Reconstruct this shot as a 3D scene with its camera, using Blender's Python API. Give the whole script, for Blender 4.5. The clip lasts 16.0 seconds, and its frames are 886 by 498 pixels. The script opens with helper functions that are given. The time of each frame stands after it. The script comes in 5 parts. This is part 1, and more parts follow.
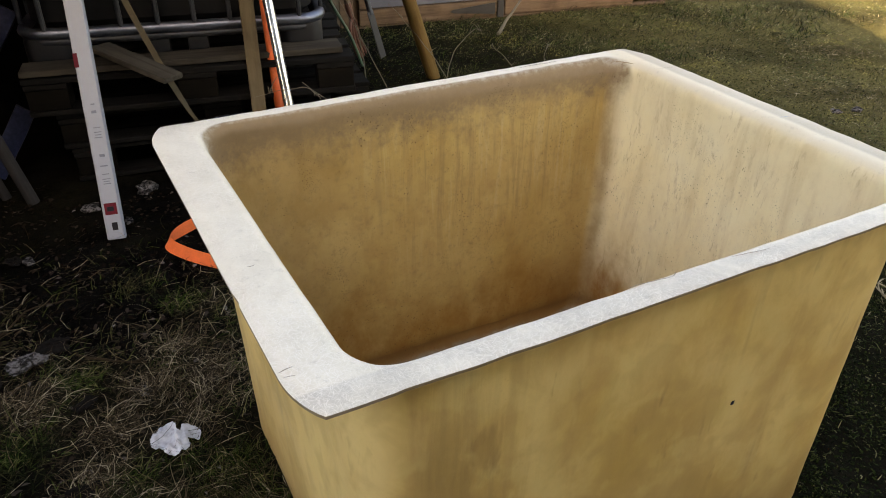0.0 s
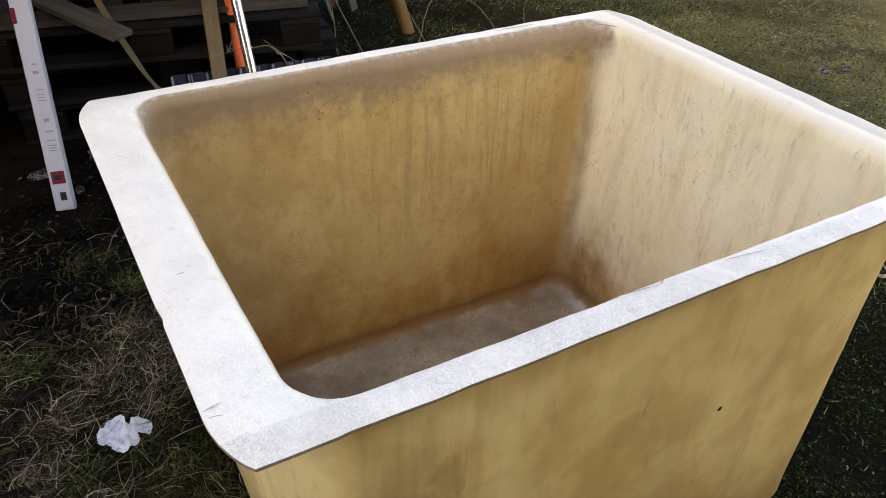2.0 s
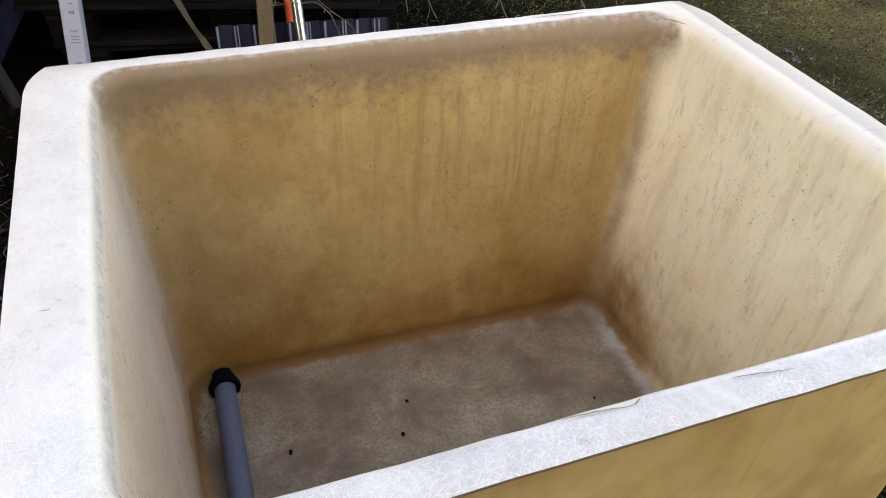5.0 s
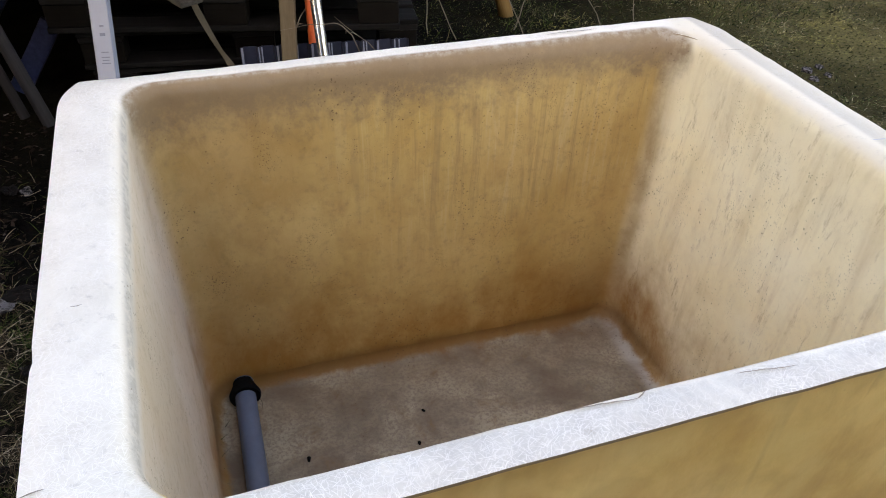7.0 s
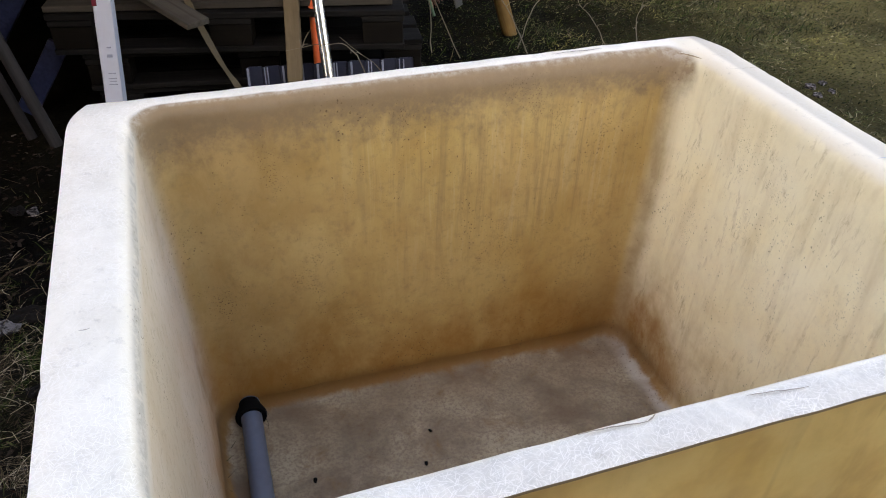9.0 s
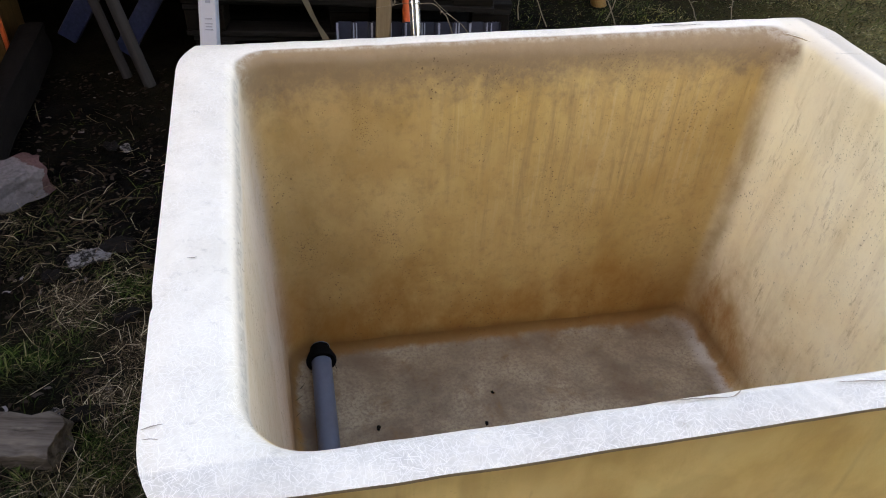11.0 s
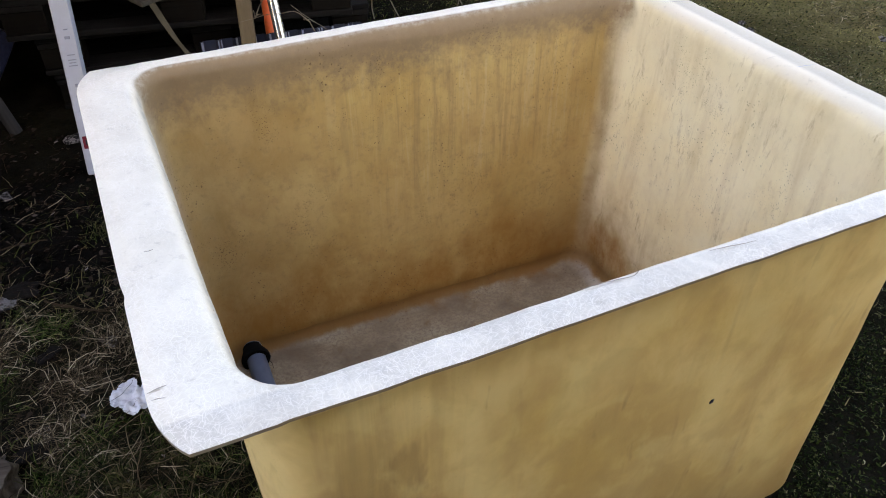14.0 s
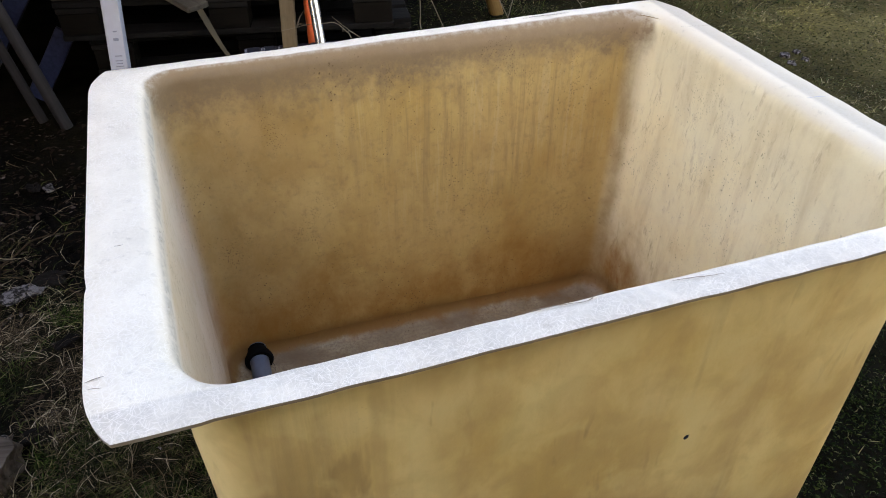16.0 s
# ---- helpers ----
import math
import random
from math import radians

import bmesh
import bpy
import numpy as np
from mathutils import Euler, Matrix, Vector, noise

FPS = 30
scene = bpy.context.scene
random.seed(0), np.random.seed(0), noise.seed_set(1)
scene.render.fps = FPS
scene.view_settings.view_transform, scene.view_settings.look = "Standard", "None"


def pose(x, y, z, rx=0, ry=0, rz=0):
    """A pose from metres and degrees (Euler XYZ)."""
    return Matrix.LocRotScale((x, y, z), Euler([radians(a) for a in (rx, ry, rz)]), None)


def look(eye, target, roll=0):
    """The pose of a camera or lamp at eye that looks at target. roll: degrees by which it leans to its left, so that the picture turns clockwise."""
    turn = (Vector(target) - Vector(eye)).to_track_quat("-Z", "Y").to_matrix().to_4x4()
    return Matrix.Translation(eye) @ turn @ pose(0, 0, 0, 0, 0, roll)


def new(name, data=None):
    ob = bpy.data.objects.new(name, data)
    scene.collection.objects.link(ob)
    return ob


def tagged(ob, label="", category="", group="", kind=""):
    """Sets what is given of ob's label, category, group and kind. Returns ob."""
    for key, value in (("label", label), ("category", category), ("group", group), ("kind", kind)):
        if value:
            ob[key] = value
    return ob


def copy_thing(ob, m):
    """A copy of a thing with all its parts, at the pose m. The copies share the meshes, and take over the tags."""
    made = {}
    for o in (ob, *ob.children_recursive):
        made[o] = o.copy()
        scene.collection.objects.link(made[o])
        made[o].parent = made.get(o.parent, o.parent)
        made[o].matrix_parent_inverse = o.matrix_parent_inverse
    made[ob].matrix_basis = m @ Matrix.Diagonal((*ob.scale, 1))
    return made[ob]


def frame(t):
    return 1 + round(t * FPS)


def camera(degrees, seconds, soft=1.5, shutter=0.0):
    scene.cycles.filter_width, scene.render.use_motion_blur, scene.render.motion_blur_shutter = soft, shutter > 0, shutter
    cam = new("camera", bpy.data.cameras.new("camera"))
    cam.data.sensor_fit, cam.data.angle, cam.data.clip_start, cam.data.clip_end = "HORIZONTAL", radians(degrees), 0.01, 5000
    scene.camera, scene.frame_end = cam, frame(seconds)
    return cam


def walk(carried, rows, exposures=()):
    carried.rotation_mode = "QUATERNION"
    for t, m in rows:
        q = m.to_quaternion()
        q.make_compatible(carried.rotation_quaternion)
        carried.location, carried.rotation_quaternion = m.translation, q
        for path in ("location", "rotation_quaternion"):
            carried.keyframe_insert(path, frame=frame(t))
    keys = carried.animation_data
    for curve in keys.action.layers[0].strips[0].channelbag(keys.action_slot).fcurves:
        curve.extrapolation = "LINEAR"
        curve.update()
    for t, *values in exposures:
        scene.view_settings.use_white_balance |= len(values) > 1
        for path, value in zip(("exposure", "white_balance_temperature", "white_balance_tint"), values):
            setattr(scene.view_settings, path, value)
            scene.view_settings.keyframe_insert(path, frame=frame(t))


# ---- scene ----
cam = camera(61.4, 16.0, soft=1.0)
PATH = [
    (0, (-0.732, -0.995, 1.336), (0.076, 0.496, 0.275), 0.6),
    (0.5, (-0.655, -1.014, 1.343), (0.13, 0.486, 0.279), -1.4),
    (1, (-0.65, -1.023, 1.334), (0.092, 0.504, 0.276), -0.2),
    (1.5, (-0.648, -1.011, 1.325), (0.041, 0.498, 0.209), -0.5),
    (2, (-0.64, -0.882, 1.323), (0.18, 0.518, 0.155), 1.6),
    (2.5, (-0.568, -0.775, 1.292), (0.206, 0.557, 0.017), 4.4),
    (3, (-0.432, -0.72, 1.297), (0.135, 0.678, -0.016), 3.8),
    (3.5, (-0.375, -0.732, 1.293), (0.19, 0.713, 0.031), 1.9),
    (3.7, (-0.382, -0.708, 1.31), (0.207, 0.693, 0.011), 3.7),
    (5.8, (-0.391, -0.767, 1.301), (0.188, 0.696, 0.067), 2.8),
    (6, (-0.398, -0.771, 1.307), (0.181, 0.701, 0.082), 3.0),
    (6.5, (-0.399, -0.775, 1.307), (0.152, 0.7, 0.074), 2.5),
    (7, (-0.39, -0.78, 1.305), (0.149, 0.703, 0.075), 2.0),
    (7.5, (-0.389, -0.775, 1.306), (0.144, 0.712, 0.079), 1.8),
    (8, (-0.387, -0.768, 1.308), (0.147, 0.724, 0.087), 1.5),
    (10.5, (-0.424, -0.787, 1.31), (0.084, 0.758, 0.145), 2.7),
    (11, (-0.436, -0.785, 1.308), (-0.063, 0.719, 0.042), 3.0),
    (11.5, (-0.437, -0.737, 1.295), (-0.149, 0.737, -0.025), 2.0),
    (12, (-0.425, -0.723, 1.298), (-0.08, 0.757, -0.002), 1.3),
    (12.5, (-0.41, -0.743, 1.303), (0.021, 0.726, 0.016), 1.6),
    (13, (-0.39, -0.777, 1.317), (0.141, 0.669, 0.041), 1.8),
    (13.5, (-0.434, -0.818, 1.322), (0.131, 0.611, 0.042), 0.5),
    (14, (-0.532, -0.901, 1.33), (0.133, 0.514, 0.084), -0.1),
    (14.5, (-0.558, -0.927, 1.338), (0.152, 0.45, 0.073), 2.6),
    (15, (-0.464, -0.934, 1.331), (0.112, 0.573, 0.148), 1.0),
    (15.5, (-0.416, -0.94, 1.333), (0.091, 0.567, 0.119), -2.8),
    (16, (-0.419, -0.947, 1.328), (0.109, 0.552, 0.113), -0.1),
]
EXPOSURES = [(0.0, 2.77, 10300, 17), (1.0, 2.88, 9500, 18), (2.2, 3.03, 9000, 22), (3.2, 3.06, 9000, 23), (6.0, 3.04, 8700, 21), (13.0, 3.02, 8700, 21), (14.5, 3.01, 8300, 20), (16.0, 3.01, 8600, 20)]
walk(cam, [(t, look(eye, target, roll)) for t, eye, target, roll in PATH], EXPOSURES)

# ---- world, sun, light ----
SUN_ELEV, SUN_AZ = 28.0, -158.0    # degrees; azimuth of where the sun stands, measured from +y clockwise
world = bpy.data.worlds.new("sky")
scene.world = world
world.use_nodes = True
wn = world.node_tree
sky = wn.nodes.new("ShaderNodeTexSky")
sky.sky_type, sky.sun_disc = "NISHITA", False
sky.sun_elevation, sky.sun_rotation = radians(SUN_ELEV), radians(SUN_AZ)
sky.air_density, sky.dust_density = 1.0, 1.6
wn.nodes["Background"].inputs["Strength"].default_value = 0.15
wn.links.new(sky.outputs[0], wn.nodes["Background"].inputs["Color"])
sun = new("sun", bpy.data.lights.new("sun", "SUN"))
sun.data.energy, sun.data.angle, sun.data.color = 3.2, radians(0.6), (1.0, 0.93, 0.82)
sd = Vector((math.sin(radians(SUN_AZ)) * math.cos(radians(SUN_ELEV)), math.cos(radians(SUN_AZ)) * math.cos(radians(SUN_ELEV)), math.sin(radians(SUN_ELEV))))
sun.matrix_world = look(sd * 30, (0, 0, 0))


# ---- material helpers ----
def material(name):
    m = bpy.data.materials.new(name)
    m.use_nodes = True
    return m, m.node_tree, m.node_tree.nodes["Principled BSDF"]


def node(nt, kind, **kw):
    n = nt.nodes.new("ShaderNode" + kind)
    for k, v in kw.items():
        if k in n.inputs:
            n.inputs[k].default_value = v
    return n


def coords(nt, scale=(1, 1, 1), turn=0, shift=0.0):
    """Object coordinates, turned about z and then stretched."""
    tc, tu, mp = nt.nodes.new("ShaderNodeTexCoord"), nt.nodes.new("ShaderNodeMapping"), nt.nodes.new("ShaderNodeMapping")
    tu.inputs["Rotation"].default_value = (0, 0, radians(turn))
    tu.inputs["Location"].default_value = (shift, shift * 0.7, shift * 0.3)
    mp.inputs["Scale"].default_value = scale
    nt.links.new(tc.outputs["Object"], tu.inputs["Vector"])
    nt.links.new(tu.outputs[0], mp.inputs["Vector"])
    return mp.outputs[0]


def noise_tex(nt, vec, scale, detail=4, rough=0.6, dist=0.0):
    n = node(nt, "TexNoise", Scale=scale, Detail=detail, Roughness=rough, Distortion=dist)
    nt.links.new(vec, n.inputs["Vector"])
    return n.outputs["Fac"]


def ramp(nt, fac, stops):
    r = nt.nodes.new("ShaderNodeValToRGB")
    el = r.color_ramp.elements
    while len(el) < len(stops):
        el.new(0.5)
    for e, (p, c) in zip(el, stops):
        e.position = p
        e.color = (c, c, c, 1) if isinstance(c, (int, float)) else (*c, 1)
    nt.links.new(fac, r.inputs["Fac"])
    return r.outputs["Color"]


def mix(nt, fac, a, b, mode="MIX"):
    m = nt.nodes.new("ShaderNodeMix")
    m.data_type, m.blend_type = "RGBA", mode
    for sock, v in ((0, fac), (6, a), (7, b)):
        if isinstance(v, (int, float)):
            m.inputs[sock].default_value = v if sock == 0 else (v, v, v, 1)
        elif isinstance(v, tuple):
            m.inputs[sock].default_value = (*v, 1)
        else:
            nt.links.new(v, m.inputs[sock])
    return m.outputs[2]


def calc(nt, op, a, b=0.0, clamp=False):
    m = nt.nodes.new("ShaderNodeMath")
    m.operation, m.use_clamp = op, clamp
    for i, v in enumerate((a, b)):
        if isinstance(v, (int, float)):
            m.inputs[i].default_value = v
        else:
            nt.links.new(v, m.inputs[i])
    return m.outputs[0]


def band(nt, v, a, b):
    """0 below a, 1 above b, smooth between (a may be above b)."""
    n = nt.nodes.new("ShaderNodeMapRange")
    n.interpolation_type = "SMOOTHSTEP"
    flip = a > b
    n.inputs["From Min"].default_value, n.inputs["From Max"].default_value = min(a, b), max(a, b)
    if flip:
        n.inputs["To Min"].default_value, n.inputs["To Max"].default_value = 1.0, 0.0
    nt.links.new(v, n.inputs["Value"])
    return n.outputs["Result"]


def bump(nt, bsdf, height, strength=0.3, distance=0.005):
    b = node(nt, "Bump", Strength=strength, Distance=distance)
    nt.links.new(height, b.inputs["Height"])
    nt.links.new(b.outputs[0], bsdf.inputs["Normal"])


def plain(name, color, rough=0.6, metal=0.0, vary=0.25, scale=14.0, bumps=0.2, spec=0.5, stretch=(1, 1, 1)):
    """A surface with grain at two scales, worn lighter and darker by turns."""
    m, nt, bs = material(name)
    v = coords(nt, stretch)
    big, fine = noise_tex(nt, v, scale * 0.3, 3), noise_tex(nt, v, scale * 4, 5)
    dark = tuple(c * (1 - vary) for c in color)
    light = tuple(min(1, c * (1 + vary)) for c in color)
    c1 = mix(nt, ramp(nt, big, [(0.3, 0), (0.7, 1)]), dark, light)
    c2 = mix(nt, 0.5, c1, ramp(nt, fine, [(0.3, dark), (0.7, light)]))
    nt.links.new(c2, bs.inputs["Base Color"])
    bs.inputs["Roughness"].default_value, bs.inputs["Metallic"].default_value = rough, metal
    bs.inputs["Specular IOR Level"].default_value = spec
    bump(nt, bs, fine, bumps, 0.003)
    return m


def wood(name, light, dark, rough=0.8, along="X"):
    m, nt, bs = material(name)
    st = {"X": (2.5, 45, 45), "Y": (45, 2.5, 45), "Z": (45, 45, 2.5)}[along]
    info = nt.nodes.new("ShaderNodeObjectInfo")
    v = coords(nt, st)
    add = nt.nodes.new("ShaderNodeVectorMath")
    nt.links.new(v, add.inputs[0])
    off = nt.nodes.new("ShaderNodeCombineXYZ")
    nt.links.new(calc(nt, "MULTIPLY", info.outputs["Random"], 90), off.inputs[0])
    nt.links.new(calc(nt, "MULTIPLY", info.outputs["Random"], 37), off.inputs[1])
    nt.links.new(off.outputs[0], add.inputs[1])
    grain = noise_tex(nt, add.outputs[0], 1.0, 6, 0.65, 0.4)
    blot = noise_tex(nt, coords(nt), 6, 4)
    c = mix(nt, ramp(nt, grain, [(0.32, 0), (0.68, 1)]), dark, light)
    c = mix(nt, ramp(nt, blot, [(0.45, 0), (0.75, 0.55)]), c, tuple(x * 0.45 for x in dark))
    c = mix(nt, calc(nt, "MULTIPLY", info.outputs["Random"], 0.35), c, tuple(x * 0.6 for x in dark))
    nt.links.new(c, bs.inputs["Base Color"])
    bs.inputs["Roughness"].default_value = rough
    bs.inputs["Specular IOR Level"].default_value = 0.05
    bump(nt, bs, grain, 0.45, 0.003)
    return m


def fibres(nt, vec, layers, half_length, half_width):
    """Short bent strands lying every way: one in each cell of each layer."""
    out = None
    for cells, shift in layers:
        mv = nt.nodes.new("ShaderNodeVectorMath")
        mv.operation = "ADD"
        nt.links.new(vec, mv.inputs[0])
        mv.inputs[1].default_value = (shift, shift * 0.37, shift * 0.11)
        vor = node(nt, "TexVoronoi", Scale=cells, Randomness=1.0)
        vor.voronoi_dimensions = "2D"
        nt.links.new(mv.outputs[0], vor.inputs["Vector"])
        d = nt.nodes.new("ShaderNodeVectorMath")
        d.operation = "SUBTRACT"
        nt.links.new(mv.outputs[0], d.inputs[0])
        nt.links.new(vor.outputs["Position"], d.inputs[1])
        sd_, sc = nt.nodes.new("ShaderNodeSeparateXYZ"), nt.nodes.new("ShaderNodeSeparateColor")
        nt.links.new(d.outputs[0], sd_.inputs[0])
        nt.links.new(vor.outputs["Color"], sc.inputs[0])
        ang = calc(nt, "MULTIPLY", sc.outputs[0], math.tau)
        co, si = calc(nt, "COSINE", ang), calc(nt, "SINE", ang)
        u = calc(nt, "ADD", calc(nt, "MULTIPLY", sd_.outputs[0], co), calc(nt, "MULTIPLY", sd_.outputs[1], si))
        v = calc(nt, "SUBTRACT", calc(nt, "MULTIPLY", sd_.outputs[1], co), calc(nt, "MULTIPLY", sd_.outputs[0], si))
        bend = calc(nt, "MULTIPLY", calc(nt, "MULTIPLY", calc(nt, "SUBTRACT", sc.outputs[1], 0.5), 12.0), calc(nt, "MULTIPLY", u, u))
        line = band(nt, calc(nt, "ABSOLUTE", calc(nt, "ADD", v, bend)), half_width * 1.5, half_width * 0.5)
        line = calc(nt, "MULTIPLY", line, band(nt, calc(nt, "ABSOLUTE", u), half_length, half_length * 0.7))
        line = calc(nt, "MULTIPLY", line, calc(nt, "ADD", calc(nt, "MULTIPLY", sc.outputs[2], 0.75), 0.25))
        out = line if out is None else calc(nt, "MAXIMUM", out, line)
    return out


# ---- materials ----
def fibreglass():
    """Aged ochre fibreglass: whitish weathered rim with bare strands, rust-brown stains in the bottom and corners, streaks, specks."""
    m, nt, bs = material("aged_fibreglass")
    tc = nt.nodes.new("ShaderNodeTexCoord")
    sp = nt.nodes.new("ShaderNodeSeparateXYZ")
    nt.links.new(tc.outputs["Object"], sp.inputs[0])
    X, Y, Z = sp.outputs
    geo = nt.nodes.new("ShaderNodeNewGeometry")
    sn = nt.nodes.new("ShaderNodeSeparateXYZ")
    nt.links.new(geo.outputs["Normal"], sn.inputs[0])
    o = coords(nt)
    blot = noise_tex(nt, o, 5.5, 5, 0.6)
    cloud = noise_tex(nt, o, 2.2, 3)
    mott = noise_tex(nt, coords(nt, (1, 1, 0.6)), 15, 6, 0.72, 0.3)
    fine = noise_tex(nt, o, 130, 4, 0.7)
    streak = noise_tex(nt, coords(nt, (20, 20, 2.0)), 1.0, 4, 0.65, 0.6)
    streak2 = noise_tex(nt, coords(nt, (50, 50, 5)), 1.0, 4, 0.7, 0.8)
    base = mix(nt, ramp(nt, blot, [(0.30, 0), (0.70, 1)]), (0.54, 0.350, 0.110), (0.70, 0.505, 0.210))
    # faint pale runs and dark drips down the walls
    base = mix(nt, calc(nt, "MULTIPLY", ramp(nt, streak, [(0.5, 0), (0.70, 1)]), 0.04), base, (0.74, 0.62, 0.40))
    base = mix(nt, calc(nt, "MULTIPLY", calc(nt, "MULTIPLY", ramp(nt, streak2, [(0.58, 0), (0.70, 1)]), ramp(nt, cloud, [(0.45, 0), (0.6, 1)])), 0.12), base, (0.33, 0.21, 0.08))
    # inside or outside the shell, by which way the wall faces
    inx = calc(nt, "MULTIPLY", X, sn.outputs[0])
    iny = calc(nt, "MULTIPLY", Y, sn.outputs[1])
    inside = band(nt, calc(nt, "ADD", inx, iny), 0.06, -0.06)
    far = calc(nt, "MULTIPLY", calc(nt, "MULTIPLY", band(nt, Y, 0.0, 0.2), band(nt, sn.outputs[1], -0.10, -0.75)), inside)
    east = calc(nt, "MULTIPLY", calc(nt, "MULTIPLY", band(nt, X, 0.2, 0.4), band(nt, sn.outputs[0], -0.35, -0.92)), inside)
    # the east wall's extra light is painted pale; dull grey-cream west, brown film north
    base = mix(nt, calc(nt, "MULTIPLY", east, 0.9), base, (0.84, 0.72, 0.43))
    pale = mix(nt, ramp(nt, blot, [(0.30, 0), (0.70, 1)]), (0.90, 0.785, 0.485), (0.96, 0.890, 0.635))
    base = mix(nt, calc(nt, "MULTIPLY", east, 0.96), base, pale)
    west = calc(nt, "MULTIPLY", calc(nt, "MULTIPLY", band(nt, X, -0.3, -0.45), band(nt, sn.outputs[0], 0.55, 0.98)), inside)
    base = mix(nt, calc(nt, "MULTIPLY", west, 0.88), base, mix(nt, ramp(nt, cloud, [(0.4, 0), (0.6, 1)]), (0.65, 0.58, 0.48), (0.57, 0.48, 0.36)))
    film = calc(nt, "MULTIPLY", far, ramp(nt, noise_tex(nt, o, 3.4, 5, 0.65, 0.3), [(0.36, 0.2), (0.64, 0.85)]))
    base = mix(nt, calc(nt, "MULTIPLY", film, 0.28), base, (0.46, 0.255, 0.075))
    leftfilm = calc(nt, "MULTIPLY", far, band(nt, calc(nt, "ADD", X, calc(nt, "MULTIPLY", blot, 0.35)), 0.10, -0.30))
    base = mix(nt, calc(nt, "MULTIPLY", leftfilm, 0.52), base, mix(nt, ramp(nt, mott, [(0.4, 0), (0.6, 1)]), (0.37, 0.235, 0.115), (0.27, 0.155, 0.065)))
    drip = noise_tex(nt, coords(nt, (42, 42, 2.4)), 1.0, 4, 0.7, 0.7)
    fall = calc(nt, "MULTIPLY", band(nt, calc(nt, "ADD", Z, calc(nt, "MULTIPLY", cloud, 0.4)), 0.48, 0.68), band(nt, Z, 0.74, 0.64))
    fall = calc(nt, "MULTIPLY", fall, band(nt, calc(nt, "ADD", X, calc(nt, "MULTIPLY", cloud, 0.5)), -0.08, 0.18))
    dripm = calc(nt, "MULTIPLY", calc(nt, "MULTIPLY", ramp(nt, drip, [(0.53, 0), (0.66, 1)]), far), fall)
    base = mix(nt, calc(nt, "MULTIPLY", dripm, 0.40), base, (0.27, 0.18, 0.08))
    base = mix(nt, calc(nt, "MULTIPLY", calc(nt, "MULTIPLY", ramp(nt, drip, [(0.36, 1), (0.46, 0)]), far), calc(nt, "MULTIPLY", fall, 0.30)), base, (0.70, 0.55, 0.31))
    out = calc(nt, "SUBTRACT", 1.0, inside, True)
    soft = calc(nt, "SUBTRACT", 1.0, calc(nt, "MAXIMUM", calc(nt, "MULTIPLY", calc(nt, "MAXIMUM", east, west), 0.65), calc(nt, "MULTIPLY", out, 0.88)))
    base = mix(nt, calc(nt, "MULTIPLY", calc(nt, "MULTIPLY", ramp(nt, mott, [(0.47, 0), (0.70, 1)]), soft), 0.42), base, (0.42, 0.245, 0.075))
    # soft clouds and faint upright runs in the resin, seen from outside
    haze = noise_tex(nt, coords(nt, (1, 1, 0.55), 0, 6.1), 4.6, 4, 0.55, 0.6)
    base = mix(nt, calc(nt, "MULTIPLY", calc(nt, "MULTIPLY", ramp(nt, haze, [(0.42, 0), (0.66, 1)]), out), 0.62), base, (0.40, 0.245, 0.080))
    base = mix(nt, calc(nt, "MULTIPLY", calc(nt, "MULTIPLY", ramp(nt, haze, [(0.30, 1), (0.46, 0)]), out), 0.55), base, (0.70, 0.545, 0.225))
    spill = calc(nt, "MULTIPLY", ramp(nt, noise_tex(nt, coords(nt, (17, 17, 0.9), 0, 3.3), 1.0, 3, 0.6, 0.2), [(0.58, 0), (0.70, 1)]), ramp(nt, noise_tex(nt, coords(nt, (1, 1, 0.7), 0, 8.8), 5.0, 3), [(0.48, 0), (0.62, 1)]))
    base = mix(nt, calc(nt, "MULTIPLY", calc(nt, "MULTIPLY", spill, out), 0.55), base, (0.26, 0.15, 0.055))
    runs = noise_tex(nt, coords(nt, (85, 85, 22), 0, 4.7), 1.0, 5, 0.75, 0.3)
    wash = noise_tex(nt, coords(nt, (26, 26, 2.2), 0, 7.4), 1.0, 3, 0.6, 0.4)
    base = mix(nt, calc(nt, "MULTIPLY", calc(nt, "MULTIPLY", ramp(nt, wash, [(0.50, 0), (0.68, 1)]), east), 0.35), base, (0.56, 0.41, 0.20))
    group = ramp(nt, noise_tex(nt, coords(nt, (1, 1, 0.6), 0, 2.2), 11.0, 3, 0.6), [(0.46, 0), (0.64, 1)])
    base = mix(nt, calc(nt, "MULTIPLY", calc(nt, "MULTIPLY", calc(nt, "MULTIPLY", ramp(nt, runs, [(0.53, 0), (0.66, 1)]), group), calc(nt, "MAXIMUM", east, calc(nt, "MULTIPLY", far, 0.4))), 0.6), base, (0.34, 0.21, 0.085))
    grit = noise_tex(nt, o, 62, 4, 0.7)
    clean = calc(nt, "SUBTRACT", 1.0, calc(nt, "MAXIMUM", calc(nt, "MULTIPLY", east, 0.75), calc(nt, "MULTIPLY", out, 0.9)))
    base = mix(nt, calc(nt, "MULTIPLY", calc(nt, "MULTIPLY", ramp(nt, grit, [(0.52, 0), (0.70, 1)]), clean), 0.30), base, (0.26, 0.17, 0.08))
    # outer west face tinted cream to carry the light that falls on it
    base = mix(nt, calc(nt, "MULTIPLY", calc(nt, "MULTIPLY", band(nt, sn.outputs[0], -0.45, -0.9), out), 0.40), base, (0.76, 0.66, 0.38))
